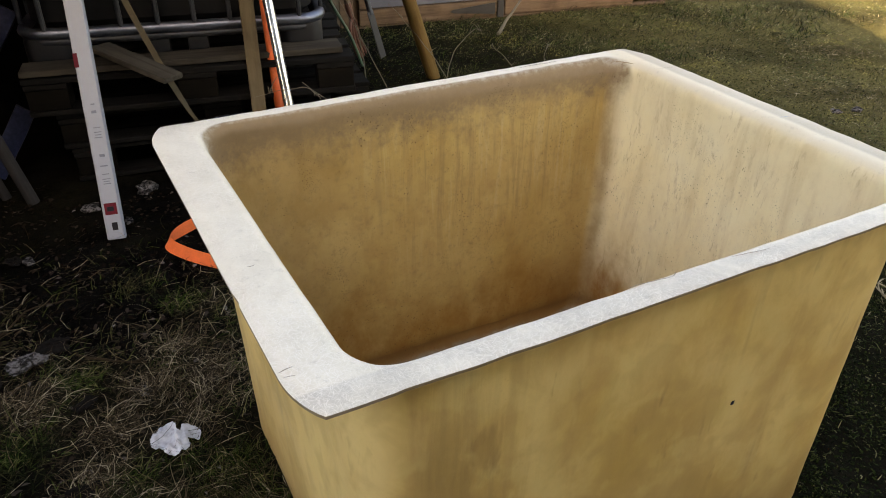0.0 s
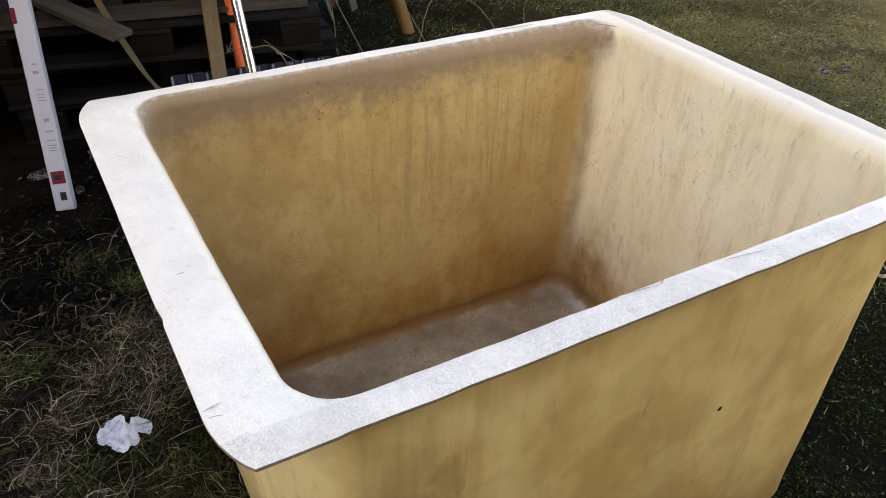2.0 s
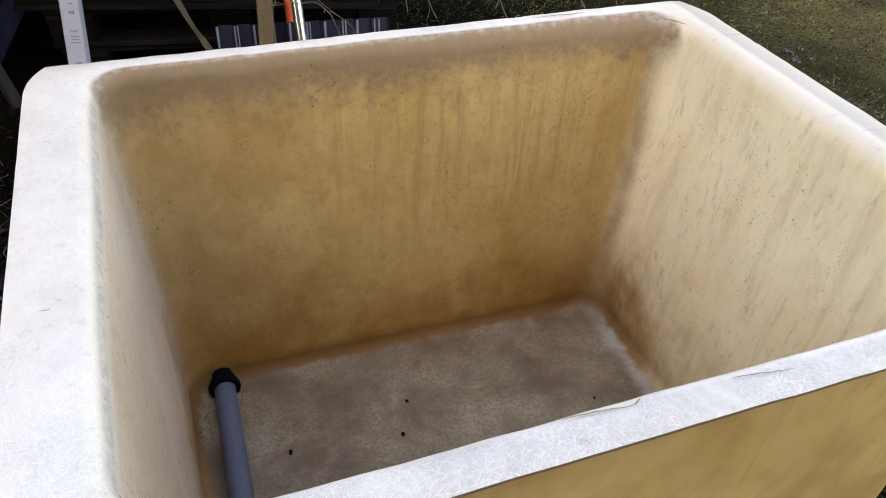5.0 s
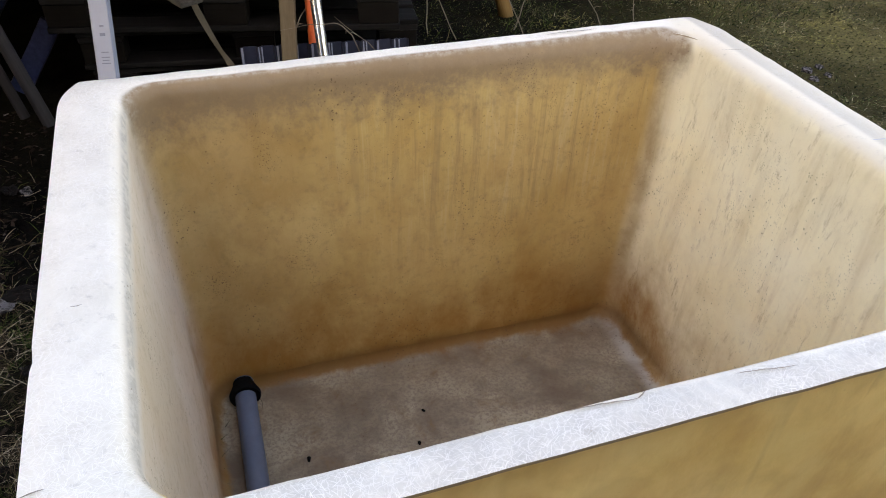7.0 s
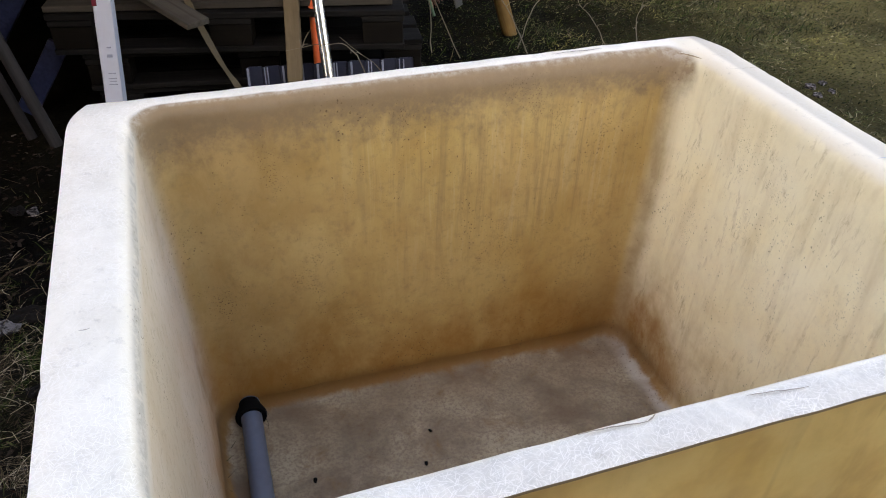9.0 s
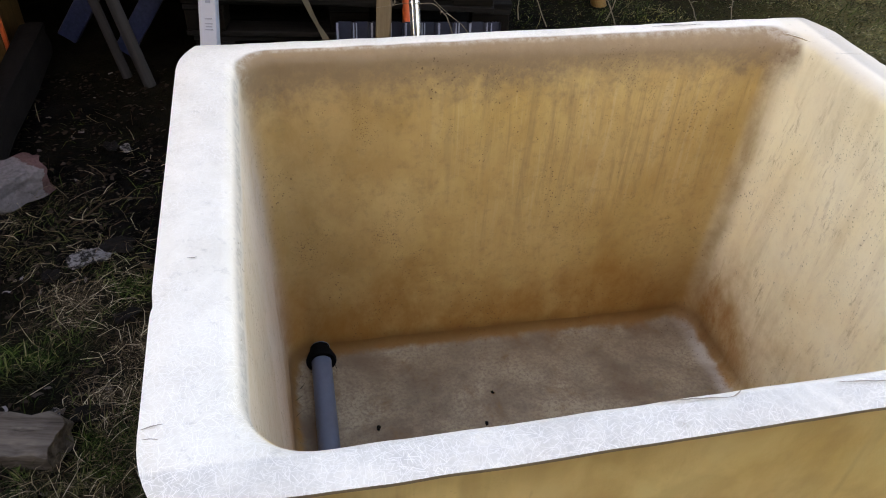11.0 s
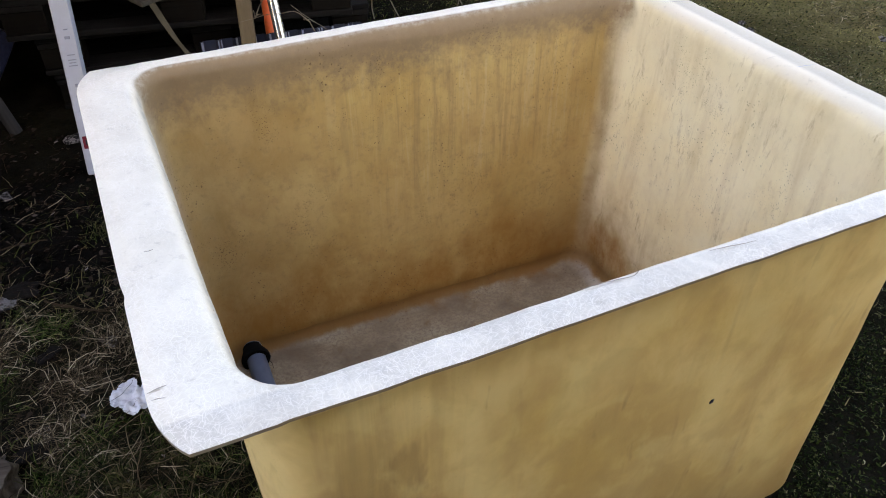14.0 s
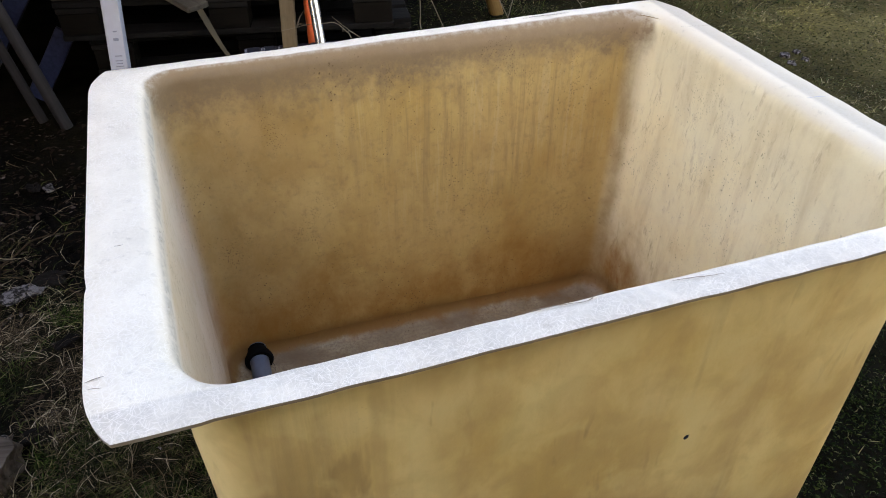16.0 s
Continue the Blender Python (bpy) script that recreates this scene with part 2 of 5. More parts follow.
    sw = calc(nt, "MULTIPLY", band(nt, calc(nt, "ADD", X, calc(nt, "ADD", calc(nt, "MULTIPLY", cloud, 0.35), calc(nt, "MULTIPLY", drip, 0.35))), 0.10, -0.22), band(nt, sn.outputs[1], -0.75, -0.97))
    base = mix(nt, calc(nt, "MULTIPLY", calc(nt, "MULTIPLY", sw, out), 0.62), base, (0.22, 0.14, 0.065))
    dash = noise_tex(nt, coords(nt, (30, 30, 7), 0, 5.5), 1.0, 3, 0.6, 0.3)
    dashes = calc(nt, "MULTIPLY", calc(nt, "MULTIPLY", ramp(nt, dash, [(0.60, 0), (0.70, 1)]), ramp(nt, noise_tex(nt, coords(nt, (1, 1, 0.8), 0, 9.9), 4.0, 2), [(0.46, 0.1), (0.60, 1)])), out)
    base = mix(nt, calc(nt, "MULTIPLY", dashes, 0.5), base, (0.25, 0.145, 0.055))
    dapple = noise_tex(nt, coords(nt, (1, 1, 0.8), 0, 1.7), 17, 3, 0.55, 0.4)
    base = mix(nt, calc(nt, "MULTIPLY", calc(nt, "MULTIPLY", ramp(nt, dapple, [(0.46, 0), (0.64, 1)]), out), 0.30), base, (0.38, 0.24, 0.085))
    base = mix(nt, calc(nt, "MULTIPLY", calc(nt, "MULTIPLY", ramp(nt, dapple, [(0.34, 1), (0.48, 0)]), out), 0.25), base, (0.70, 0.55, 0.25))
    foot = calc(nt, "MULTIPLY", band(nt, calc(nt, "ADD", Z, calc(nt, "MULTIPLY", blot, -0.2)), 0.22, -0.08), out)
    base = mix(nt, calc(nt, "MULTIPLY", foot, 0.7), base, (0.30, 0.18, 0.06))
    # rust-brown tide near the bottom
    low = band(nt, calc(nt, "ADD", Z, calc(nt, "MULTIPLY", calc(nt, "SUBTRACT", blot, 0.5), 0.5)), 0.30, 0.06)
    low = calc(nt, "MULTIPLY", calc(nt, "MULTIPLY", low, inside), band(nt, Y, -0.25, 0.30))
    base = mix(nt, calc(nt, "MULTIPLY", low, ramp(nt, mott, [(0.3, 0.45), (0.6, 0.95)])), base, (0.37, 0.172, 0.036))
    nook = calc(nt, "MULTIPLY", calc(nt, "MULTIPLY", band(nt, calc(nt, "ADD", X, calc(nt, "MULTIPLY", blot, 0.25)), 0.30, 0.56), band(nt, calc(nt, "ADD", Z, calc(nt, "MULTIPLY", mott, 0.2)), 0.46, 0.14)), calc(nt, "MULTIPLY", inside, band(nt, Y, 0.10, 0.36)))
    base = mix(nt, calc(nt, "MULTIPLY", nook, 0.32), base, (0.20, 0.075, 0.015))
    # corner stain running down the north-east corner
    cx = calc(nt, "ADD", X, calc(nt, "MULTIPLY", Z, -0.09))
    corner = calc(nt, "MULTIPLY", band(nt, calc(nt, "ADD", cx, calc(nt, "MULTIPLY", blot, 0.06)), 0.35, 0.43), band(nt, cx, 0.50, 0.44))
    corner = calc(nt, "MULTIPLY", corner, far)
    base = mix(nt, calc(nt, "MULTIPLY", corner, 0.18), base, (0.29, 0.17, 0.06))
    cs = calc(nt, "ADD", calc(nt, "ADD", X, calc(nt, "MULTIPLY", Z, -0.01)), calc(nt, "MULTIPLY", calc(nt, "SUBTRACT", noise_tex(nt, o, 9, 3), 0.5), 0.05))
    run = calc(nt, "MULTIPLY", calc(nt, "MULTIPLY", band(nt, cs, 0.452, 0.480), band(nt, cs, 0.512, 0.480)), calc(nt, "MULTIPLY", far, ramp(nt, mott, [(0.35, 0.4), (0.6, 1)])))
    base = mix(nt, calc(nt, "MULTIPLY", run, 0.6), base, (0.27, 0.16, 0.06))
    # grey-brown grime band under the north rim
    grime = calc(nt, "MULTIPLY", band(nt, calc(nt, "ADD", Z, calc(nt, "MULTIPLY", mott, 0.16)), 0.70, 0.80), far)
    base = mix(nt, calc(nt, "MULTIPLY", grime, calc(nt, "MULTIPLY", ramp(nt, grit, [(0.35, 0.35), (0.6, 0.85)]), ramp(nt, noise_tex(nt, o, 4.2, 4, 0.7, 0.4), [(0.36, 0.25), (0.62, 1)]))), base, (0.19, 0.13, 0.085))
    # darker brown in the rounding at the foot of the walls
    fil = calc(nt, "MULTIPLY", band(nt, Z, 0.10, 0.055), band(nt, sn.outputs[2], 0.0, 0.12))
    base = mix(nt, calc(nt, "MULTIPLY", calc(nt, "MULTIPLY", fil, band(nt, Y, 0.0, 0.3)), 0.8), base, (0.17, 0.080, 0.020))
    # grey silt on the floor
    floor = calc(nt, "MULTIPLY", band(nt, calc(nt, "ADD", Z, calc(nt, "MULTIPLY", mott, 0.03)), 0.068, 0.046), band(nt, calc(nt, "ADD", sn.outputs[2], calc(nt, "MULTIPLY", mott, -0.7)), 0.30, 0.62))
    silt = mix(nt, ramp(nt, blot, [(0.35, 0), (0.65, 1)]), (0.19, 0.145, 0.092), (0.42, 0.350, 0.240))
    silt = mix(nt, calc(nt, "MULTIPLY", ramp(nt, fine, [(0.45, 0), (0.62, 1)]), 0.55), silt, (0.16, 0.11, 0.09))
    silt = mix(nt, calc(nt, "MULTIPLY", ramp(nt, mott, [(0.52, 0), (0.72, 1)]), 0.6), silt, (0.15, 0.100, 0.062))
    silt = mix(nt, calc(nt, "MULTIPLY", band(nt, calc(nt, "ADD", X, calc(nt, "MULTIPLY", blot, 0.03)), 0.445, 0.475), 0.6), silt, (0.55, 0.50, 0.43))
    silt = mix(nt, calc(nt, "MULTIPLY", ramp(nt, noise_tex(nt, coords(nt, (1, 1.6, 1), 20, 1.9), 4.5, 5, 0.7, 0.5), [(0.46, 0), (0.64, 1)]), 0.7), silt, (0.16, 0.108, 0.070))
    spill = calc(nt, "MULTIPLY", band(nt, calc(nt, "ADD", Y, calc(nt, "MULTIPLY", blot, 0.14)), 0.30, 0.44), ramp(nt, mott, [(0.3, 0.3), (0.65, 0.9)]))
    silt = mix(nt, calc(nt, "MULTIPLY", spill, 0.3), silt, (0.23, 0.125, 0.045))
    base = mix(nt, floor, base, silt)
    fade = calc(nt, "MULTIPLY", east, band(nt, calc(nt, "ADD", Z, calc(nt, "MULTIPLY", blot, 0.12)), 0.58, 0.80))
    base = mix(nt, calc(nt, "MULTIPLY", fade, 0.35), base, (0.58, 0.50, 0.38))
    # weathered whitish rim and lip with bare glass strands
    rim = calc(nt, "MULTIPLY", band(nt, calc(nt, "ADD", Z, calc(nt, "MULTIPLY", mott, 0.05)), 0.745, 0.785), band(nt, calc(nt, "SUBTRACT", calc(nt, "ADD", sn.outputs[2], calc(nt, "MULTIPLY", mott, 0.3)), calc(nt, "MULTIPLY", band(nt, Y, 0.36, 0.42), 0.22)), 0.52, 0.88))
    strands = fibres(nt, o, ((120, 0.0), (100, 0.31), (130, 0.77), (95, 1.31), (115, 1.93), (105, 2.57), (125, 3.11)), 0.0065, 0.00030)
    strands = calc(nt, "MULTIPLY", strands, ramp(nt, noise_tex(nt, o, 7, 4, 0.7), [(0.34, 0.25), (0.60, 1)]))
    strands = calc(nt, "MULTIPLY", strands, calc(nt, "ADD", calc(nt, "MULTIPLY", band(nt, X, 0.50, 0.25), 0.85), 0.15))
    rimc = mix(nt, ramp(nt, mott, [(0.3, 0), (0.7, 1)]), (0.845, 0.795, 0.68), (0.70, 0.645, 0.535))
    # east rim: light on the raised crest and duller flange put into colour
    rimc = mix(nt, calc(nt, "MULTIPLY", band(nt, X, 0.545, 0.560), 0.75), rimc, (0.44, 0.375, 0.285))
    rimc = mix(nt, calc(nt, "MULTIPLY", calc(nt, "MULTIPLY", band(nt, X, 0.50, 0.52), band(nt, X, 0.565, 0.545)), 0.8), rimc, (0.74, 0.66, 0.50))
    # shade on the south flange, painted as a mottled grey
    flange_shade = calc(nt, "MULTIPLY", band(nt, calc(nt, "ADD", Y, calc(nt, "MULTIPLY", X, 0.016)), -0.392, -0.400), ramp(nt, mott, [(0.35, 0.35), (0.65, 1)]))
    rimc = mix(nt, calc(nt, "MULTIPLY", flange_shade, 0.6), rimc, (0.46, 0.43, 0.385))
    rimc = mix(nt, calc(nt, "MULTIPLY", strands, 0.75), rimc, (0.93, 0.90, 0.85))
    rimc = mix(nt, calc(nt, "MULTIPLY", ramp(nt, noise_tex(nt, o, 70, 5, 0.78), [(0.57, 0), (0.75, 1)]), 0.42), rimc, (0.36, 0.30, 0.22))
    # dull film on the bend of the north lip; mottled grey bend on the west
    roll = band(nt, Z, 0.712, 0.738)
    base = mix(nt, calc(nt, "MULTIPLY", calc(nt, "MULTIPLY", band(nt, Y, 0.370, 0.398), roll), 0.75), base, (0.27, 0.195, 0.120))
    base = mix(nt, calc(nt, "MULTIPLY", calc(nt, "MULTIPLY", band(nt, X, -0.480, -0.503), roll), 0.75), base, (0.62, 0.585, 0.51))
    bend = calc(nt, "MULTIPLY", calc(nt, "MULTIPLY", band(nt, sn.outputs[2], 0.06, 0.22), band(nt, sn.outputs[2], 0.62, 0.36)), calc(nt, "MULTIPLY", band(nt, Z, 0.70, 0.73), band(nt, X, 0.1, -0.4)))
    base = mix(nt, calc(nt, "MULTIPLY", calc(nt, "MULTIPLY", bend, ramp(nt, grit, [(0.38, 0), (0.58, 1)])), 0.55), base, (0.33, 0.31, 0.27))
    base = mix(nt, rim, base, rimc)
    bent = calc(nt, "MULTIPLY", calc(nt, "MULTIPLY", band(nt, sn.outputs[1], -0.16, -0.42), band(nt, Y, 0.30, 0.37)), band(nt, calc(nt, "ADD", Z, calc(nt, "MULTIPLY", mott, 0.06)), 0.70, 0.76))
    base = mix(nt, calc(nt, "MULTIPLY", bent, ramp(nt, grit, [(0.35, 0.60), (0.60, 0.95)])), base, (0.255, 0.170, 0.092))
    # dark brown broken edge of the flange
    edge = calc(nt, "MULTIPLY", band(nt, Z, 0.750, 0.755), calc(nt, "SUBTRACT", 1.0, calc(nt, "MAXIMUM", inside, band(nt, sn.outputs[2], 0.3, 0.8)), True))
    base = mix(nt, calc(nt, "MULTIPLY", edge, 0.9), base, (0.17, 0.13, 0.085))
    # black specks, in loose swarms
    warp = nt.nodes.new("ShaderNodeVectorMath")
    wob = node(nt, "TexNoise", Scale=160.0, Detail=2.0)
    nt.links.new(o, wob.inputs["Vector"])
    warp.operation = "MULTIPLY_ADD"
    nt.links.new(wob.outputs["Color"], warp.inputs[0])
    warp.inputs[1].default_value = (0.006, 0.006, 0.009)
    nt.links.new(o, warp.inputs[2])
    dots = None
    for vs, r0, r1, ms, lo in ((120.0, 0.13, 0.22, 7.5, 0.53), (60.0, 0.04, 0.075, 3.1, 0.46), (240.0, 0.16, 0.30, 9.0, 0.56)):
        vor = node(nt, "TexVoronoi", Scale=vs, Randomness=1.0)
        nt.links.new(warp.outputs[0], vor.inputs["Vector"])
        d = calc(nt, "MULTIPLY", ramp(nt, vor.outputs["Distance"], [(r0, 1), (r1, 0)]), ramp(nt, noise_tex(nt, coords(nt, (1, 1, 0.6), 0, vs), ms, 4, 0.75), [(lo, 0), (lo + 0.08, 1)]))
        dots = d if dots is None else calc(nt, "MAXIMUM", dots, d)
    spare = calc(nt, "MULTIPLY", calc(nt, "MULTIPLY", calc(nt, "ADD", inside, 0.12, True), band(nt, Z, 0.765, 0.735)), calc(nt, "SUBTRACT", 1.0, calc(nt, "MULTIPLY", east, 0.3)))
    base = mix(nt, calc(nt, "MULTIPLY", calc(nt, "MULTIPLY", dots, spare), 0.75), base, (0.09, 0.05, 0.022))
    nt.links.new(base, bs.inputs["Base Color"])
    rg = mix(nt, rim, mix(nt, inside, ramp(nt, blot, [(0.3, 0.42), (0.7, 0.62)]), ramp(nt, blot, [(0.3, 0.60), (0.7, 0.80)])), 0.50)
    nt.links.new(rg, bs.inputs["Roughness"])
    bs.inputs["Specular IOR Level"].default_value = 0.35
    hgt = calc(nt, "ADD", calc(nt, "MULTIPLY", fine, 0.5), calc(nt, "MULTIPLY", calc(nt, "MULTIPLY", strands, rim), 0.18))
    hgt = calc(nt, "ADD", hgt, calc(nt, "MULTIPLY", blot, 0.8))
    bump(nt, bs, hgt, 0.35, 0.003)
    # thin walls let some daylight through
    tr = nt.nodes.new("ShaderNodeBsdfTranslucent")
    nt.links.new(mix(nt, 1.0, base, (0.95, 0.72, 0.36), "MULTIPLY"), tr.inputs["Color"])
    sh = nt.nodes.new("ShaderNodeMixShader")
    sh.inputs[0].default_value = 0.22
    nt.links.new(bs.outputs[0], sh.inputs[1])
    nt.links.new(tr.outputs[0], sh.inputs[2])
    nt.links.new(sh.outputs[0], nt.nodes["Material Output"].inputs["Surface"])
    return m


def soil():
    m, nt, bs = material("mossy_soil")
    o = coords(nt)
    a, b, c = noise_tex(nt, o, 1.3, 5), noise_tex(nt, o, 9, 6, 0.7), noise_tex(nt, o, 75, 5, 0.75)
    # base far darker than damp soil: deep shade is put into the colour
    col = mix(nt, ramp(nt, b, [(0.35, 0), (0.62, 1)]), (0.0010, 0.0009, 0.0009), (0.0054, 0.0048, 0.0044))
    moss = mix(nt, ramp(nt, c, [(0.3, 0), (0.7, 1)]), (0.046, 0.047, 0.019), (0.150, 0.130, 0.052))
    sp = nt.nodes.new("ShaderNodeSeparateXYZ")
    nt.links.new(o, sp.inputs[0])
    # mossier to the east, with the stronger light there painted in as well
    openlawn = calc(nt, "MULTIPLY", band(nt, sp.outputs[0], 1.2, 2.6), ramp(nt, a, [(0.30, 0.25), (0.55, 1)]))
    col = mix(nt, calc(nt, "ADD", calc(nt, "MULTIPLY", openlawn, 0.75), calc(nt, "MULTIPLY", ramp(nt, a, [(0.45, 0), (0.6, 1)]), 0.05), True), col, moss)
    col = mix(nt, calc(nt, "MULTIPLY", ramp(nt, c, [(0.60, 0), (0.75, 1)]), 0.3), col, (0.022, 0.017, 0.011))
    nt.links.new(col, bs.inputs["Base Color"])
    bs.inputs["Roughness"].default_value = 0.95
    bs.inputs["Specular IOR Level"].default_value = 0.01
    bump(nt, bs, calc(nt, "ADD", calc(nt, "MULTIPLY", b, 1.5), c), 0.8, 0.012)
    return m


def blades(name, stops, patches=()):
    """Blades that differ one by one, and in patches over the ground: (noise scale, from, to, share, colour)."""
    m, nt, bs = material(name)
    g = nt.nodes.new("ShaderNodeNewGeometry")
    col = ramp(nt, g.outputs["Random Per Island"], stops)
    for k, (sc, lo, hi, share, tint) in enumerate(patches):
        spot = ramp(nt, noise_tex(nt, coords(nt, (1, 1, 0), 0, 3.1 + 2.3 * k), sc, 5, 0.65), [(lo, 0), (hi, 1)])
        tone = mix(nt, g.outputs["Random Per Island"], tuple(c * 0.45 for c in tint), tuple(c * 1.5 for c in tint))
        col = mix(nt, calc(nt, "MULTIPLY", spot, share), col, tone)
    nt.links.new(col, bs.inputs["Base Color"])
    bs.inputs["Roughness"].default_value = 0.7
    bs.inputs["Specular IOR Level"].default_value = 0.03
    return m


M_TUB = fibreglass()
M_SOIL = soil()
M_GRASS = blades("grass_blades", [(0.0, (0.0046, 0.0092, 0.0017)), (0.3, (0.0115, 0.0242, 0.0046)), (0.6, (0.0276, 0.0506, 0.0103)), (0.8, (0.0633, 0.0862, 0.0230)), (0.92, (0.1265, 0.1265, 0.0517)), (1.0, (0.2185, 0.1898, 0.1035))], [(5.0, 0.46, 0.60, 0.65, (0.050, 0.038, 0.020)), (11.0, 0.45, 0.56, 0.85, (0.005, 0.0045, 0.0035))])
M_WEED = blades("weed_leaves", [(0.0, (0.0015, 0.0022, 0.0006)), (0.5, (0.0055, 0.0095, 0.0020)), (0.85, (0.018, 0.027, 0.0060)), (0.96, (0.045, 0.048, 0.016)), (1.0, (0.13, 0.12, 0.07))])
M_LAWN = blades("lawn_blades", [(0.0, (0.018, 0.030, 0.012)), (0.35, (0.048, 0.072, 0.026)), (0.6, (0.090, 0.108, 0.042)), (0.8, (0.145, 0.142, 0.066)), (0.93, (0.23, 0.20, 0.115)), (1.0, (0.40, 0.36, 0.25))], [(1.6, 0.48, 0.62, 0.6, (0.125, 0.088, 0.052)), (2.6, 0.50, 0.62, 0.65, (0.215, 0.190, 0.050)), (7.0, 0.48, 0.58, 0.75, (0.026, 0.026, 0.018))])
M_STRAW = blades("dead_stems", [(0.0, (0.012, 0.008, 0.005)), (0.5, (0.040, 0.029, 0.018)), (0.8, (0.13, 0.10, 0.062)), (1.0, (0.40, 0.35, 0.26))])
M_LEAF = blades("leaf_litter", [(0.0, (0.002, 0.0015, 0.001)), (0.6, (0.008, 0.005, 0.0035)), (0.92, (0.028, 0.021, 0.016)), (0.975, (0.06, 0.052, 0.05)), (1.0, (0.19, 0.18, 0.19))])
# pallet woods hold the shade under the tank in their very dark colour
M_WOODGREY = wood("shaded_weathered_pallet_wood", (0.0126, 0.0125, 0.0122), (0.0052, 0.0048, 0.0045))
M_WOODBLOCK = wood("pallet_block_wood", (0.0078, 0.0069, 0.0050), (0.0036, 0.0028, 0.0024))
M_STAKE = wood("yellow_stake_wood", (0.1489, 0.1230, 0.0801), (0.0850, 0.0637, 0.0369), 0.7, "Z")
M_POST = wood("round_post_wood", (0.1650, 0.1104, 0.0423), (0.0907, 0.0528, 0.0198), 0.7, "Z")
M_GREYPOLE = wood("grey_pole_wood", (0.040, 0.039, 0.040), (0.022, 0.021, 0.021), 0.85, "Z")
M_SHED = wood("brown_shed_timber", (0.143, 0.099, 0.066), (0.072, 0.047, 0.030))
# boards coloured near black so the lean-to's deep shade is in the wood
M_DARKWOOD = wood("shade_black_boards", (0.0050, 0.0040, 0.0035), (0.0025, 0.0020, 0.0020), 0.9, "Z")
M_BOARD = wood("bleached_board_wood", (0.072, 0.066, 0.055), (0.026, 0.022, 0.018))
def flecked(name, dark, light):
    m, nt, bs = material(name)
    o = coords(nt)
    f, g = noise_tex(nt, o, 55, 6, 0.75, 0.6), noise_tex(nt, o, 260, 4, 0.7)
    c = mix(nt, ramp(nt, f, [(0.47, 0), (0.55, 1)]), dark, light)
    c = mix(nt, calc(nt, "MULTIPLY", ramp(nt, g, [(0.5, 0), (0.65, 1)]), 0.5), c, tuple(x * 0.4 for x in light))
    nt.links.new(c, bs.inputs["Base Color"])
    bs.inputs["Roughness"].default_value, bs.inputs["Specular IOR Level"].default_value = 0.95, 0.1
    bump(nt, bs, f, 0.9, 0.006)
    return m


M_ASH = flecked("pale_ashy_bark", (0.008, 0.007, 0.007), (0.13, 0.125, 0.130))
M_TIMBER = wood("split_firewood", (0.125, 0.108, 0.092), (0.024, 0.018, 0.014))
M_BARK = plain("torn_bark", (0.0068, 0.0056, 0.0052), 0.95, vary=0.6, scale=30, bumps=0.7, spec=0.08)
M_STEEL = plain("galvanised_steel", (0.125, 0.146, 0.190), 0.38, 0.85, 0.25, 20, 0.15)
M_DARKSTEEL = plain("dark_zinc_tube", (0.0468, 0.0516, 0.0606), 0.45, 0.8, 0.3, 20, 0.15)
M_TANK = plain("black_tank_plastic", (0.0030, 0.0030, 0.0036), 0.7, 0, 0.3, 10, 0.1, 0.15)
M_FOOT = plain("grey_foot_plastic", (0.0072, 0.0079, 0.0094), 0.5, 0, 0.3, 20, 0.2, 0.2)
M_WHITE = plain("white_lacquered_profile", (0.2426, 0.2742, 0.3286), 0.45, 0, 0.05, 12, 0.05)
M_RED = plain("red_print", (0.10, 0.008, 0.016), 0.6, 0, 0.2, 30, 0.05, 0.1)
M_INK = plain("dark_print", (0.012, 0.012, 0.016), 0.6, 0, 0.2, 30, 0.05, 0.1)
M_GREYINK = plain("grey_print", (0.12, 0.14, 0.19), 0.5, 0, 0.15, 30, 0.05)
M_CHROME = plain("polished_blueish_tube", (0.4950, 0.5670, 0.6840), 0.22, 0.9, 0.15, 20, 0.05)
M_ORANGE = plain("orange_sleeve", (0.4340, 0.0700, 0.0140), 0.55, 0, 0.25, 25, 0.1)
M_WEBBING = plain("orange_webbing", (0.70, 0.13, 0.035), 0.8, 0, 0.25, 60, 0.5)
M_STRAP = plain("ochre_strap", (0.0508, 0.0380, 0.0166), 0.75, 0, 0.35, 40, 0.4)
M_PIPE = plain("grey_pvc", (0.085, 0.108, 0.150), 0.45, 0, 0.15, 20, 0.08)
M_RUBBER = plain("black_rubber", (0.004, 0.004, 0.004), 0.9, 0, 0.3, 30, 0.2, 0.05)
M_RAG = plain("crumpled_white_film", (0.4480, 0.4720, 0.5280), 0.4, 0, 0.25, 40, 0.6)
M_STONE = plain("pale_stone", (0.095, 0.086, 0.090), 0.95, 0, 0.55, 26, 0.9, 0.1)
M_BRICK = plain("red_brick_stone", (0.066, 0.036, 0.035), 0.95, 0, 0.55, 36, 0.9, 0.1)
M_TWIG = plain("grey_twig", (0.0880, 0.0752, 0.0528), 0.85, 0, 0.35, 40, 0.4)
M_PALESTEM = plain("bleached_stem", (0.30, 0.25, 0.17), 0.8, 0, 0.3, 40, 0.3)
M_HINGE = plain("black_iron", (0.02, 0.019, 0.019), 0.6, 0.3, 0.3, 30)
M_PANEL = plain("blue_grey_panel", (0.063, 0.069, 0.091), 0.55, 0, 0.25, 6, 0.1)
M_SHEET = plain("dark_blue_sheet_metal", (0.010, 0.013, 0.025), 0.5, 0.0, 0.3, 12, 0.1, 0.2)
